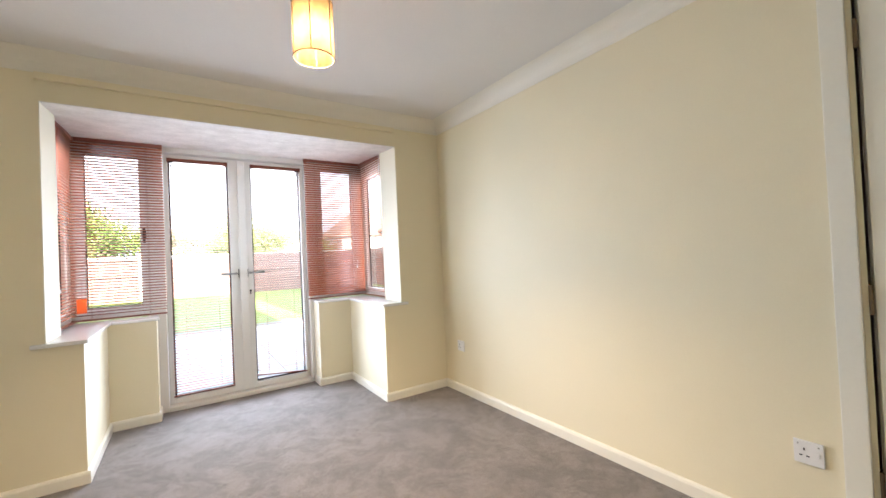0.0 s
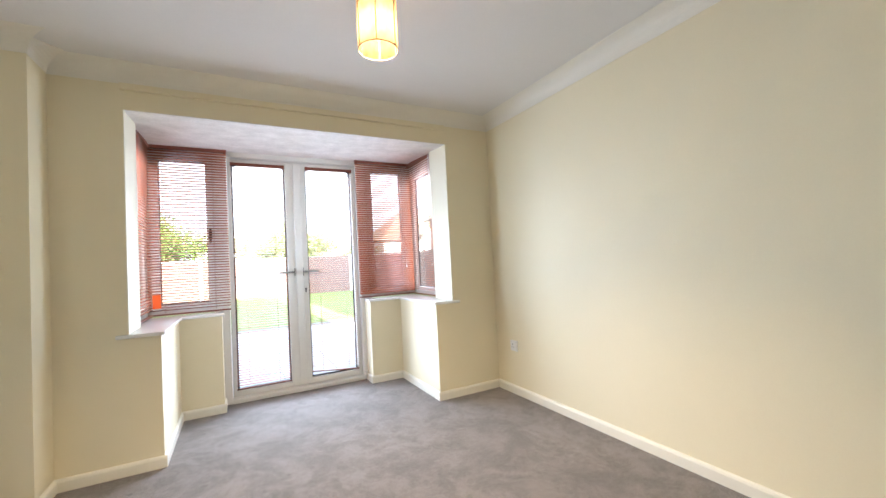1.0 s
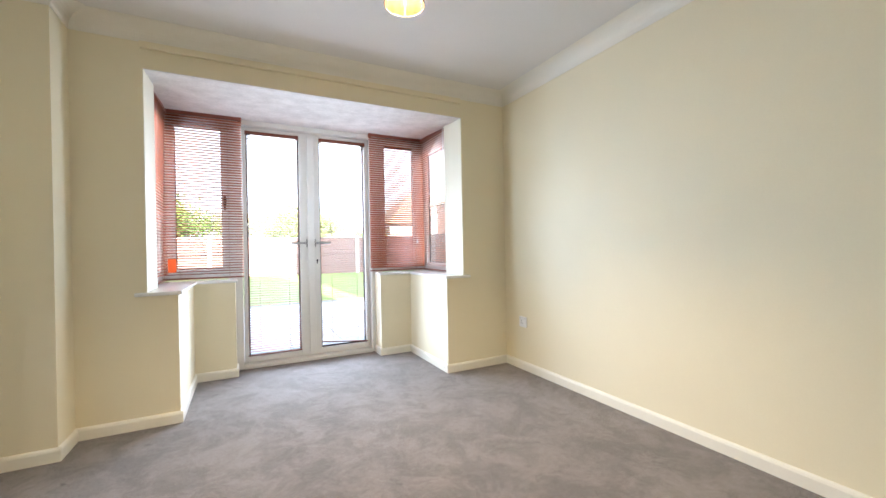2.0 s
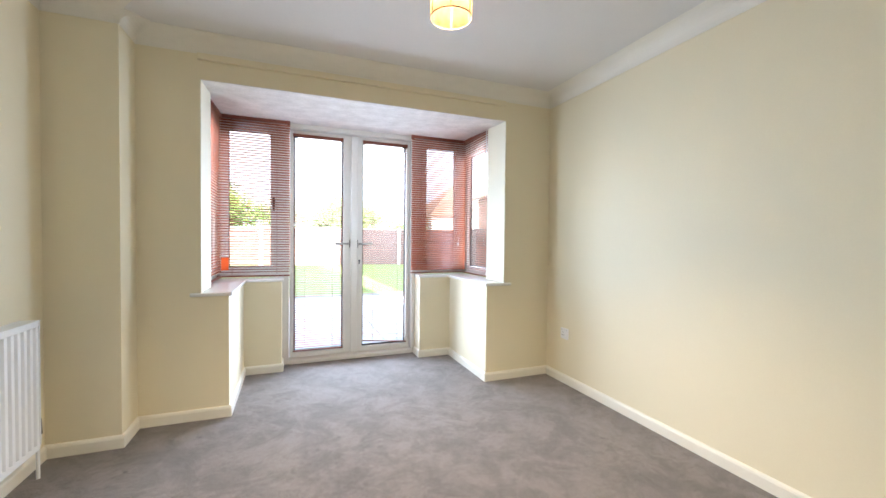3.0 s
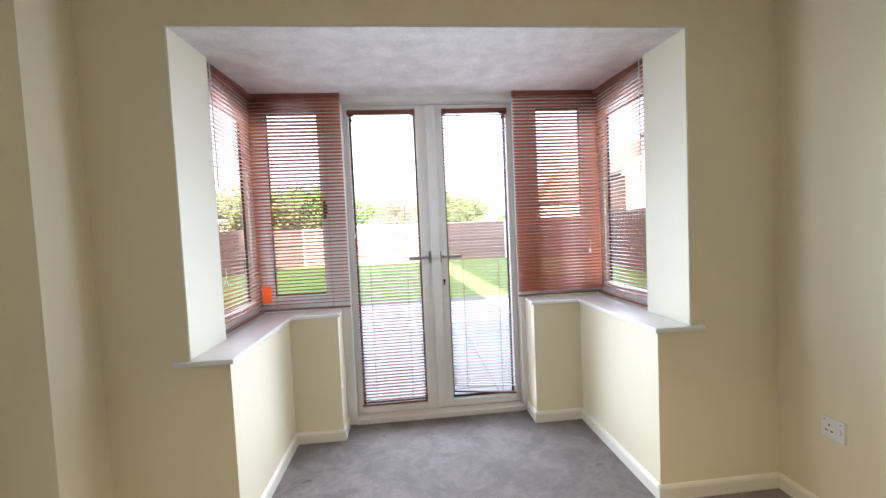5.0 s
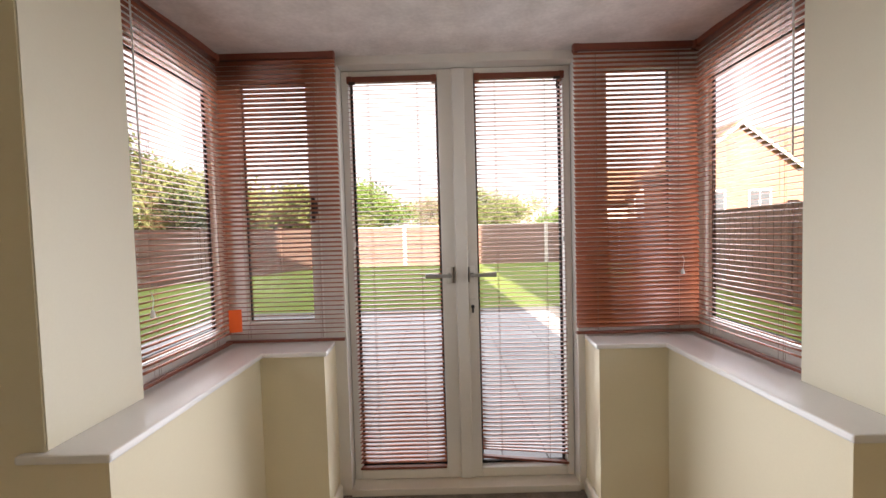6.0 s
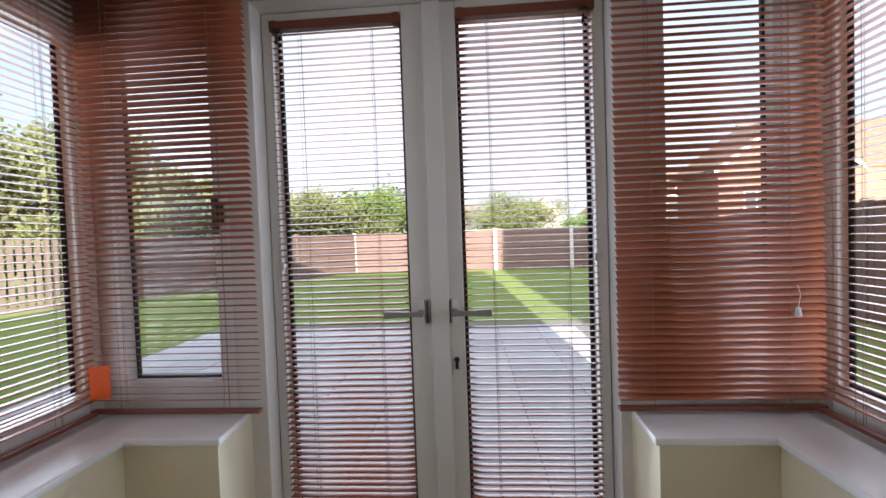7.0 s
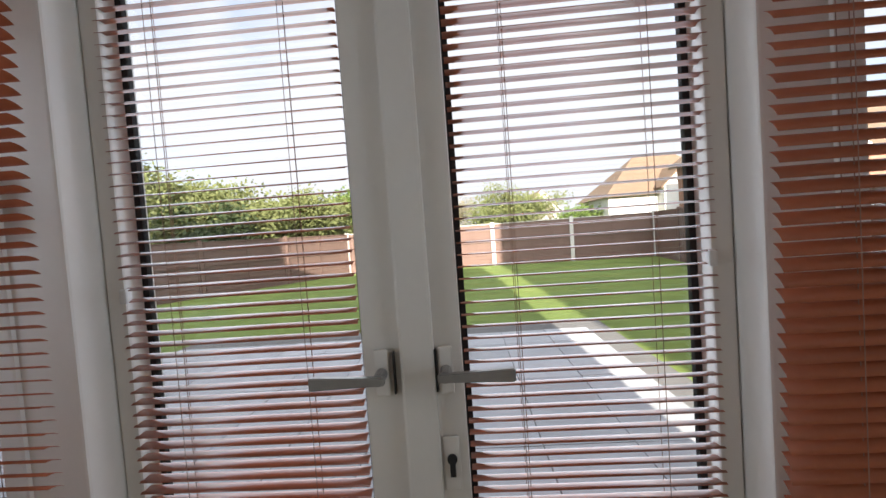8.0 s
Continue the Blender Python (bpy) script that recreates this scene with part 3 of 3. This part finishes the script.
# orange card hanging at the corner of the blinds
tag = thing("warning_card", (-1.069, 0.872, 0.86), "plain orange card hanging on a blind cord", "tag")
bm = boxes((-1.095, 0.8705, 0.862, -1.040, 0.8725, 0.968))
bmesh.ops.rotate(bm, cent=(-1.064, 0.872, 0.92), matrix=Matrix.Rotation(radians(18), 3, "Z"), verts=bm.verts)
part("card", bm, ORANGE, tag)
part("string", rod(bmesh.new(), (-1.067, 0.872, 0.966), (-1.067, 0.885, 1.10), 0.0008, n=5), CORD, tag)

# ---- radiator ----
def radiator(x_wall, y0, y1, z0, z1):
    front = x_wall + 0.105
    r = thing("radiator", (x_wall + 0.06, (y0 + y1) / 2, z0), "white enamelled panel radiator on the cream wall", "radiator")
    bm = bmesh.new()
    n = int((y1 - y0) / 0.04)
    step = (y1 - y0) / n
    outline = [(front - 0.022, y0)]
    for i in range(n):
        a = y0 + i * step
        for f, u in ((0.0, 0.0), (0.010, 0.18), (0.010, 0.62), (0.0, 0.82)):
            outline.append((front - 0.012 + f, a + u * step))
    outline += [(front - 0.012, y1), (front - 0.022, y1)]
    prism(bm, outline, "z", z0 + 0.03, z1 - 0.03)
    part("panel", bm, RADIATOR, r)
    for a, b in ((z0, z0 + 0.03), (z1 - 0.03, z1 - 0.008)):
        part("seam", boxes((front - 0.024, y0, a, front - 0.006, y1, b), bevel=0.004), RADIATOR, r)
    part("back_panel", boxes((x_wall + 0.03, y0, z0, x_wall + 0.045, y1, z1 - 0.008), bevel=0.003), RADIATOR, r)
    bm = boxes((x_wall + 0.03, y0, z1 - 0.008, front, y1, z1), bevel=0.002)
    part("top_grille", bm, RADIATOR, r)
    for y in (y0, y1):
        part("end_cap", boxes((x_wall + 0.028, y - 0.002, z0 + 0.02, front - 0.004, y + 0.003, z1 - 0.004), bevel=0.001), RADIATOR, r)
    bm = rod(bmesh.new(), (x_wall + 0.07, y1, z0 + 0.03), (x_wall + 0.07, y1 + 0.045, z0 + 0.03), 0.012, n=12)
    rod(bm, (x_wall + 0.07, y1 + 0.04, z0 + 0.02), (x_wall + 0.07, y1 + 0.04, z0 + 0.075), 0.014, n=12)
    v = part("valve", bm, CLEAR_PLASTIC, r, smooth=False)
    part("valve_cap", rod(bmesh.new(), (x_wall + 0.07, y1 + 0.04, z0 + 0.055), (x_wall + 0.07, y1 + 0.04, z0 + 0.125), 0.017, 0.014, n=14), DARK, v, "black valve cap")
    part("pipe", rod(bmesh.new(), (x_wall + 0.07, y1 + 0.04, 0.0), (x_wall + 0.07, y1 + 0.04, z0 + 0.02), 0.0075, n=10), RADIATOR, v)
    for y in (y0 + 0.15, y1 - 0.15):
        part("bracket", boxes((x_wall + 0.001, y - 0.015, z0 + 0.1, x_wall + 0.031, y + 0.015, z1 - 0.1)), RADIATOR, r)


radiator(XL, -1.50, -0.47, 0.155, 0.75)


# ---- sockets ----
def socket(y, z):
    s = thing("wall_socket", (XR, y, z), "white single switched socket plate on the cream wall", "socket", "wall sockets")
    pl = part("plate", boxes((XR - 0.011, y - 0.043, z - 0.043, XR - 0.0005, y + 0.043, z + 0.043), bevel=0.003), PLATE, s)
    for dy, dz, w, h in ((0.012, 0.012, 0.004, 0.009), (0.022, -0.012, 0.009, 0.004), (0.002, -0.012, 0.009, 0.004)):
        part("pin_hole", boxes((XR - 0.0125, y + dy - w / 2, z + dz - h / 2, XR - 0.0105, y + dy + w / 2, z + dz + h / 2)), DARK, pl, "dark pin hole")
    part("switch", boxes((XR - 0.0145, y - 0.032, z - 0.009, XR - 0.0105, y - 0.018, z + 0.011), bevel=0.001), PLATE, pl)
    for dy in (-0.033, 0.033):
        part("screw", rod(bmesh.new(), (XR - 0.0125, y + dy * 0.9, z + 0.03), (XR - 0.010, y + dy * 0.9, z + 0.03), 0.003, n=8), SILVER, pl)


socket(-0.24, 0.395)
socket(-2.44, 0.365)

# ---- door in the east wall, standing slightly open ----
d2 = thing("door_2", (XR, -3.0, 0), "cream painted room door ajar in its frame with dark hinges", "door", kind="structure")
part("architrave", boxes((XR - 0.018, -2.603, 0, XR - 0.0005, -2.535, 2.10), bevel=0.004), GLOSS, d2)
part("architrave", boxes((XR - 0.018, -3.475, 0, XR - 0.0005, -3.395, 2.10), bevel=0.004), GLOSS, d2)
part("architrave", boxes((XR - 0.018, -3.395, 2.02, XR - 0.0005, -2.603, 2.10), bevel=0.004), GLOSS, d2)
part("lining", boxes((XR + 0.001, -2.618, 0, XR + 0.12, -2.606, 2.02), (XR + 0.001, -3.38, 0, XR + 0.12, -3.368, 2.02), (XR + 0.001, -3.368, 2.006, XR + 0.12, -2.618, 2.019)), GLOSS, d2)
part("leaf", boxes((XR + 0.004, -3.362, 0.01, XR + 0.044, -2.633, 2.0), bevel=0.003), GLOSS, d2)
for z in (0.32, 0.95, 1.86):
    bm = rod(bmesh.new(), (XR - 0.003, -2.624, z - 0.05), (XR - 0.003, -2.624, z + 0.05), 0.006, n=10)
    box(bm, XR - 0.002, -2.622, z - 0.05, XR + 0.03, -2.618, z + 0.05)
    part("hinge", bm, BRASSED, d2, "tarnished metal hinge")
part("stop", boxes((XR + 0.05, -2.638, 0, XR + 0.065, -2.618, 2.0)), GLOSS, d2)


# ---- pendant lamp ----
def pendant(x, y, z):
    p = thing("pendant_lamp", (x, y, CEIL), "lit amber paper drum shade on a wire frame", "lamp")
    r, h = 0.076, 0.216
    bm = bmesh.new()
    bmesh.ops.create_cone(bm, cap_ends=False, segments=48, radius1=r, radius2=r, depth=h)
    bmesh.ops.translate(bm, vec=(x, y, z + h / 2), verts=bm.verts)
    shade = part("shade", bm, SHADE, p, "amber textured paper shade", True)
    for q in (z, z + h):
        bm = bmesh.new()
        k = 32
        for i in range(k):
            a, b = 2 * math.pi * i / k, 2 * math.pi * (i + 1) / k
            rod(bm, (x + r * math.cos(a), y + r * math.sin(a), q), (x + r * math.cos(b), y + r * math.sin(b), q), 0.0022, n=5)
        part("ring", bm, WIRE, shade, "thin dark wire ring")
    for i in range(6):
        a = math.pi / 3 * i + 0.12
        rr = r + 0.0015
        part("rib", rod(bmesh.new(), (x + rr * math.cos(a), y + rr * math.sin(a), z), (x + rr * math.cos(a), y + rr * math.sin(a), z + h), 0.0019, n=5), WIRE, shade, "thin dark wire rib")
    bm = bmesh.new()
    for i in range(3):
        a = 2 * math.pi / 3 * i
        rod(bm, (x, y, z + h - 0.015), (x + r * math.cos(a), y + r * math.sin(a), z + h), 0.0015, n=5)
    part("spider", bm, WIRE, p)
    bm = bmesh.new()
    bmesh.ops.create_uvsphere(bm, u_segments=16, v_segments=10, radius=0.028)
    bmesh.ops.translate(bm, vec=(x, y, z + 0.078), verts=bm.verts)
    bulb = part("bulb", bm, BULB, p, "glowing warm bulb", True)
    bulb.visible_shadow = False
    part("lamp_holder", rod(bmesh.new(), (x, y, z + 0.106), (x, y, z + 0.19), 0.016, 0.02, n=14), CLEAR_PLASTIC, p)
    part("flex", rod(bmesh.new(), (x, y, z + 0.19), (x, y, CEIL - 0.02), 0.0035, n=8), CLEAR_PLASTIC, p)
    part("ceiling_rose", rod(bmesh.new(), (x, y, CEIL - 0.022), (x, y, CEIL), 0.04, 0.048, n=24), CLEAR_PLASTIC, p)


pendant(*LAMP)

# ---- garden ----
solid("ground", boxes((-300, 1.06, OUT - 0.3, 300, 600, OUT), (-300, -60, OUT - 0.3, 300, 1.06, OUT - 0.02)), GRASS, "mown green lawn reaching the fences", "lawn")
patio = thing("patio", (-1.2, 3.7, OUT), "pale grey paved patio outside the doors", "patio", kind="structure")
part("bed", boxes((-4.35, 1.08, OUT - 0.05, 2.05, 6.42, OUT + 0.012)), JOINT, patio)


def fence(name_label, x0, y0, x1, y1, bay, height, post_material, cap_material=None, post_half=0.055, style="upright", board=None):
    """A run of panels between posts; style: upright boards, lapped level boards, or pickets with gaps."""
    d = Vector((x1 - x0, y1 - y0, 0))
    n = max(1, round(d.length / bay))
    t = d.normalized()
    step = d.length / n
    turn = math.atan2(t.y, t.x)
    board = board or BOARD
    f = thing("fence", (x0, y0, OUT), name_label, "fence", "garden fences", "structure")
    bm = bmesh.new()
    if style == "lapped":
        rows = 11
        rise = (height - 0.16) / rows
        for i in range(rows):
            z = 0.16 + i * rise
            lean = 0.004 * math.sin(1.7 * i)
            prism(bm, [(0.0 + lean, z - 0.012), (-0.030 + lean, z - 0.012), (-0.010 + lean, z + rise), (0.0 + lean, z + rise)], "x", 0.05, step - 0.05)
        for a in (0.09, step / 2 - 0.02, step - 0.13):
            box(bm, a, -0.048, 0.16, a + 0.04, -0.02, height)
        box(bm, 0.05, -0.052, 0.16 + (height - 0.16) * 0.52, step - 0.05, -0.02, 0.16 + (height - 0.16) * 0.52 + 0.05)
    else:
        pitch = 0.15 if style == "pickets" else 0.105
        gap = 0.05 if style == "pickets" else 0.003
        boards = int((step - 0.1) / pitch)
        for i in range(boards):
            a = 0.05 + i * (step - 0.1) / boards
            z = 0.0 if i % 2 else 0.008
            box(bm, a, -0.02 - z, 0.16, a + (step - 0.1) / boards - gap, 0.0 - z, height + (0.012 * math.sin(2.3 * i) if style == "pickets" else 0.0))
        if style == "pickets":
            for z in (0.4, height - 0.35):
                box(bm, 0.05, 0.001, z, step - 0.05, 0.04, z + 0.08)
    panel = mesh_of("panel", bm, board)
    gravel = mesh_of("gravel_board", boxes((0.05, -0.025, 0.0, step - 0.05, 0.025, 0.155)), board)
    cap = mesh_of("capping", boxes((0.0, -0.04, height, step, 0.03, height + 0.03)), cap_material or board)
    post = mesh_of("post", boxes((-post_half, -0.06, -0.05, post_half, 0.06, height + 0.08), bevel=0.01), post_material)
    for i in range(n + 1):
        m = Matrix.Translation((x0 + t.x * step * i, y0 + t.y * step * i, OUT)) @ Matrix.Rotation(turn, 4, "Z")
        pieces = [("post", post)]
        if i < n:
            pieces += [("panel", panel), ("gravel_board", gravel)] + ([] if style == "pickets" else [("capping", cap)])
        for nm, me in pieces:
            o = new(nm, me)
            o.matrix_basis = m
            adopt(o, f)


fence("brown lapped garden fence with pale concrete posts and capping", -5.2, 17.75, 7.85, 16.65, 3.05, 1.78, CONCRETE, CONCRETE, 0.075, "lapped")
fence("brown lapped garden fence in shade below the bushes", -10.14, 9.91, -5.2, 17.75, 2.9, 1.78, BOARD, style="lapped")
fence("picket fence with gaps, its timber paled for the sun", -13.4, 4.73, -10.18, 9.85, 2.2, 1.85, PICKET, style="pickets", board=PICKET)
fence("dark brown close-boarded fence along the neighbouring garden", 7.85, 16.65, 5.1, 0.5, 2.9, 1.78, BOARD)


def leaves(bm_pts, size, material, name, parent):
    verts, faces = [], []
    for p in bm_pts:
        a = Vector((random.gauss(0, 1), random.gauss(0, 1), random.gauss(0, 1))).normalized()
        b = a.orthogonal().normalized()
        s = size * random.uniform(0.7, 1.6)
        i = len(verts)
        verts += [p + a * s, p + b * s * 0.55, p - a * s, p - b * s * 0.55]
        faces.append((i, i + 1, i + 2, i + 3))
    me = bpy.data.meshes.new(name)
    me.from_pydata([tuple(v) for v in verts], [], faces)
    me.materials.append(material)
    return adopt(new(name, me), parent)


def tree(x, y, height, spread, material, label, count=5000, leaf=0.11, trunk=0.25, name="tree", bare=0.0):
    t = thing(name, (x, y, OUT), label, name, "trees behind the fences")
    bm = bmesh.new()
    fork = height * trunk
    rod(bm, (x, y, OUT - 0.1), (x, y, OUT + fork), 0.03 * height * 0.6, 0.02 * height * 0.6, n=9)
    tips = []
    limbs = 11
    for i in range(limbs):
        a = 2 * math.pi * i / limbs + random.uniform(-0.3, 0.3)
        r = spread * random.uniform(0.3, 0.95)
        z = OUT + height * random.uniform(0.5, 0.95) * (1.05 - 0.35 * r / spread)
        mid = Vector((x + 0.4 * r * math.cos(a), y + 0.4 * r * math.sin(a), OUT + fork + (z - OUT - fork) * 0.55))
        tip = Vector((x + r * math.cos(a), y + r * math.sin(a), z))
        rod(bm, (x, y, OUT + fork * random.uniform(0.7, 1.0)), mid, 0.009 * height, 0.006 * height, n=6)
        rod(bm, mid, tip, 0.006 * height, 0.002 * height, n=5)
        tips += [tip, mid]
        for k in range(4):
            q = tip + Vector((random.gauss(0, 1), random.gauss(0, 1), random.gauss(0.3, 0.6))) * spread * 0.22
            rod(bm, mid.lerp(tip, 0.5), q, 0.003 * height, 0.001 * height, n=4)
            tips.append(q)
    part("trunk", bm, BARK, t)
    pts = []
    while len(pts) < count:
        c = random.choice(tips)
        g = Vector((random.gauss(0, 1), random.gauss(0, 1), random.gauss(0, 0.8))) * spread * 0.17
        p = c + g
        if p.z > OUT + 0.15:
            pts.append(p)
    leaves(pts, leaf, material, "crown", t)
    return t


BUSHY = "olive green bushy tree in early leaf behind the fence"
tree(-15.5, 12.0, 6.2, 2.8, LEAF_OLIVE, BUSHY, 42000, 0.075)
tree(-12.6, 14.6, 5.3, 2.4, LEAF_OLIVE, BUSHY, 24000, 0.075)
tree(-18.5, 9.5, 4.8, 2.4, LEAF_PALE, "pale budding shrub behind the fence", 6000, 0.09)
tree(-10.4, 15.6, 3.6, 2.0, LEAF_DARK, "dark green shrub behind the fence", 14000, 0.08, trunk=0.1)
for bx, by, bh in ((-17.6, 9.0, 2.9), (-15.6, 10.6, 3.1), (-13.9, 12.0, 3.0), (-12.2, 13.4, 3.2), (-11.0, 14.8, 2.8)):
    tree(bx, by, bh, 1.5, LEAF_OLIVE, "low olive shrub in the row behind the fence", 9000, 0.085, trunk=0.05, name="shrub")
tree(-13.2, 17.8, 5.0, 2.4, LEAF_OLIVE, BUSHY, 22000, 0.075)
tree(-11.8, 18.0, 4.5, 2.3, LEAF_OLIVE, BUSHY, 20000, 0.075)
tree(-10.0, 18.2, 4.0, 2.4, LEAF_OLIVE, BUSHY, 24000, 0.075)
tree(-7.6, 20.0, 4.2, 2.1, LEAF_OLIVE, "olive bush behind the fence", 18000, 0.075, trunk=0.12)
tree(-5.2, 23.0, 4.3, 2.6, LEAF_BRIGHT, "bright green bush behind the fence", 20000, 0.08, trunk=0.12)
tree(-1.0, 30.0, 4.6, 2.4, LEAF_PALE, "pale budding tree beyond the fence", 7000, 0.06)
tree(3.4, 28.0, 4.2, 2.6, LEAF_OLIVE, BUSHY, 14000, 0.08, trunk=0.15)
tree(5.4, 34.0, 4.0, 2.4, LEAF_PALE, "pale budding tree beyond the fence", 7000, 0.07)
tree(11.5, 38.0, 3.4, 2.4, LEAF_BRIGHT, "bright green bush beyond the fence", 4000, 0.14, trunk=0.15)
tree(-9.0, 34.0, 5.0, 3.2, LEAF_DARK, "dark green tree beyond the fence", 5000, 0.16)


def gable_house(x0, x1, y0, y1, eave, apex, wall, label, windows=(), ridge="y"):
    """A house whose gable faces the garden; windows: (x, z, w, h) on that face."""
    h = thing("house", ((x0 + x1) / 2, y0, OUT), label, "house", "houses beyond the garden")
    mid = (x0 + x1) / 2
    part("wall", boxes((x0, y0, OUT, x1, y1, eave - 0.9)), wall, h)
    bm = prism(bmesh.new(), [(x0 - 0.02, eave - 0.9), (x1 + 0.02, eave - 0.9), (x1 + 0.02, eave), (mid, apex), (x0 - 0.02, eave)], "y", y0 - 0.02, y1 + 0.02)
    part("gable", bm, GABLE_PALE if wall is BRICK else wall, h)
    slope = (apex - eave) / (mid - x0)
    o = 0.35
    for s, xe in ((-1, x0), (1, x1)):
        q = [(mid, apex + 0.03), (xe + s * o, eave - o * slope + 0.03), (xe + s * o, eave - o * slope + 0.16), (mid, apex + 0.18)]
        part("roof", prism(bmesh.new(), q, "y", y0 - 0.25, y1 + 0.25), ROOF_TILE, h)
        q = [(mid, apex - 0.12), (xe + s * o, eave - o * slope - 0.12), (xe + s * o, eave - o * slope + 0.06), (mid, apex + 0.06)]
        part("bargeboard", prism(bmesh.new(), q, "y", y0 - 0.29, y0 - 0.255), RENDER_WHITE, h)
    for x, z, w, hh in windows:
        wd = part("window", boxes((x - w / 2, y0 - 0.05, z, x + w / 2, y0 + 0.05, z + hh)), UPVC, h)
        part("pane", boxes((x - w / 2 + 0.07, y0 - 0.058, z + 0.07, x - 0.03, y0 - 0.052, z + hh - 0.07), (x + 0.03, y0 - 0.058, z + 0.07, x + w / 2 - 0.07, y0 - 0.052, z + hh - 0.07)), DARK_GLASS, wd)
    return h


gable_house(11.4, 17.0, 18.0, 21.4, 4.1, 6.2, BRICK, "orange brick gabled house with white bargeboards beyond the fence", ((13.0, 1.9, 1.1, 1.1), (15.2, 1.9, 1.1, 1.1)))
villa = thing("house", (17.0, 34.0, OUT), "white walled house with a hipped tan roof beyond the fence", "house", "houses beyond the garden")
part("wall", boxes((12.5, 34.3, OUT, 24.0, 42.0, 3.6)), RENDER_WHITE, villa)
bm = bmesh.new()
eaves = [bm.verts.new(v) for v in ((12.1, 33.9, 3.5), (24.4, 33.9, 3.5), (24.4, 42.4, 3.5), (12.1, 42.4, 3.5))]
ridge = [bm.verts.new(v) for v in ((16.3, 38.1, 7.3), (20.2, 38.1, 7.3))]
for q in ((eaves[0], eaves[1], ridge[1], ridge[0]), (eaves[1], eaves[2], ridge[1]), (eaves[2], eaves[3], ridge[0], ridge[1]), (eaves[3], eaves[0], ridge[0]), eaves[::-1]):
    bm.faces.new(q)
part("roof", bm, ROOF_TILE, villa)
part("wing", prism(bmesh.new(), [(16.6, OUT), (19.6, OUT), (19.6, 4.1), (18.1, 5.6), (16.6, 4.1)], "y", 33.2, 37.0), RENDER_WHITE, villa)
for side in (-1, 1):
    part("wing_roof", prism(bmesh.new(), [(18.1, 5.62), (18.1 + side * 1.8, 3.82), (18.1 + side * 1.8, 3.98), (18.1, 5.78)], "y", 33.0, 37.0), ROOF_TILE, villa)
range_house = thing("house", (19.5, 21.0, OUT), "brick house with a long tan tiled roof beyond the fence", "house", "houses beyond the garden")
part("wall", boxes((17.2, 21.5, OUT, 27.0, 29.0, 4.4)), BRICK, range_house)
part("roof", prism(bmesh.new(), [(21.45, 4.3), (29.4, 4.3), (25.4, 7.8)], "x", 17.1, 27.4), ROOF_TILE, range_house)
gable_house(7.3, 11.2, 46.0, 54.0, 3.6, 5.6, RENDER_WHITE, "white rendered gabled house far beyond the fence", ((8.9, 3.0, 1.0, 1.0),))

# unseen storeys above the room and houses next door, added to shadow the lawn
own = thing("own_house", (-3.5, -3.0, 2.5), "unseen brick upper storey and roof over the room", "house")
part("upper_wall", boxes((-6.0, -8.0, 2.52, XR + 0.13, 0.31, 5.0)), BRICK, own)
part("side_wall", boxes((-6.0, -8.0, OUT, XL - 0.26, 0.31, 2.515)), BRICK, own)
bm = bmesh.new()
prism(bm, [(-8.3, 4.9), (0.6, 4.9), (0.6, 5.02), (-3.85, 9.4), (-8.3, 5.02)], "x", -6.05, XR + 0.14)
part("roof", bm, ROOF_TILE, own)


def next_house(x0, x1, ridge, eave):
    h = thing("next_house", ((x0 + x1) / 2, -4.75, OUT), "unseen brick house next door with a tiled roof", "house", "houses either side")
    part("wall", boxes((x0, -9.0, OUT, x1, -0.5, eave)), BRICK, h)
    part("roof", prism(bmesh.new(), [(-9.3, eave - 0.05), (-0.2, eave - 0.05), (-4.75, ridge)], "x", x0 - 0.1, x1 + 0.1), ROOF_TILE, h)


next_house(2.75, 12.0, 12.2, 7.0)
next_house(-9.7, -6.2, 11.2, 6.6)

# paving slabs, last
slab = mesh_of("slab", boxes((-0.2985, -0.2985, -0.02, 0.2985, 0.2985, 0.018), bevel=0.003), SLAB)
for i in range(10):
    for j in range(8):
        x, y = -4.0 + i * 0.605, 1.42 + j * 0.605
        s = new("slab", slab)
        s.matrix_basis = pose(x, y, OUT + random.uniform(-0.002, 0.003), 0, 0, 90 * random.randrange(4))
        adopt(s, patio)
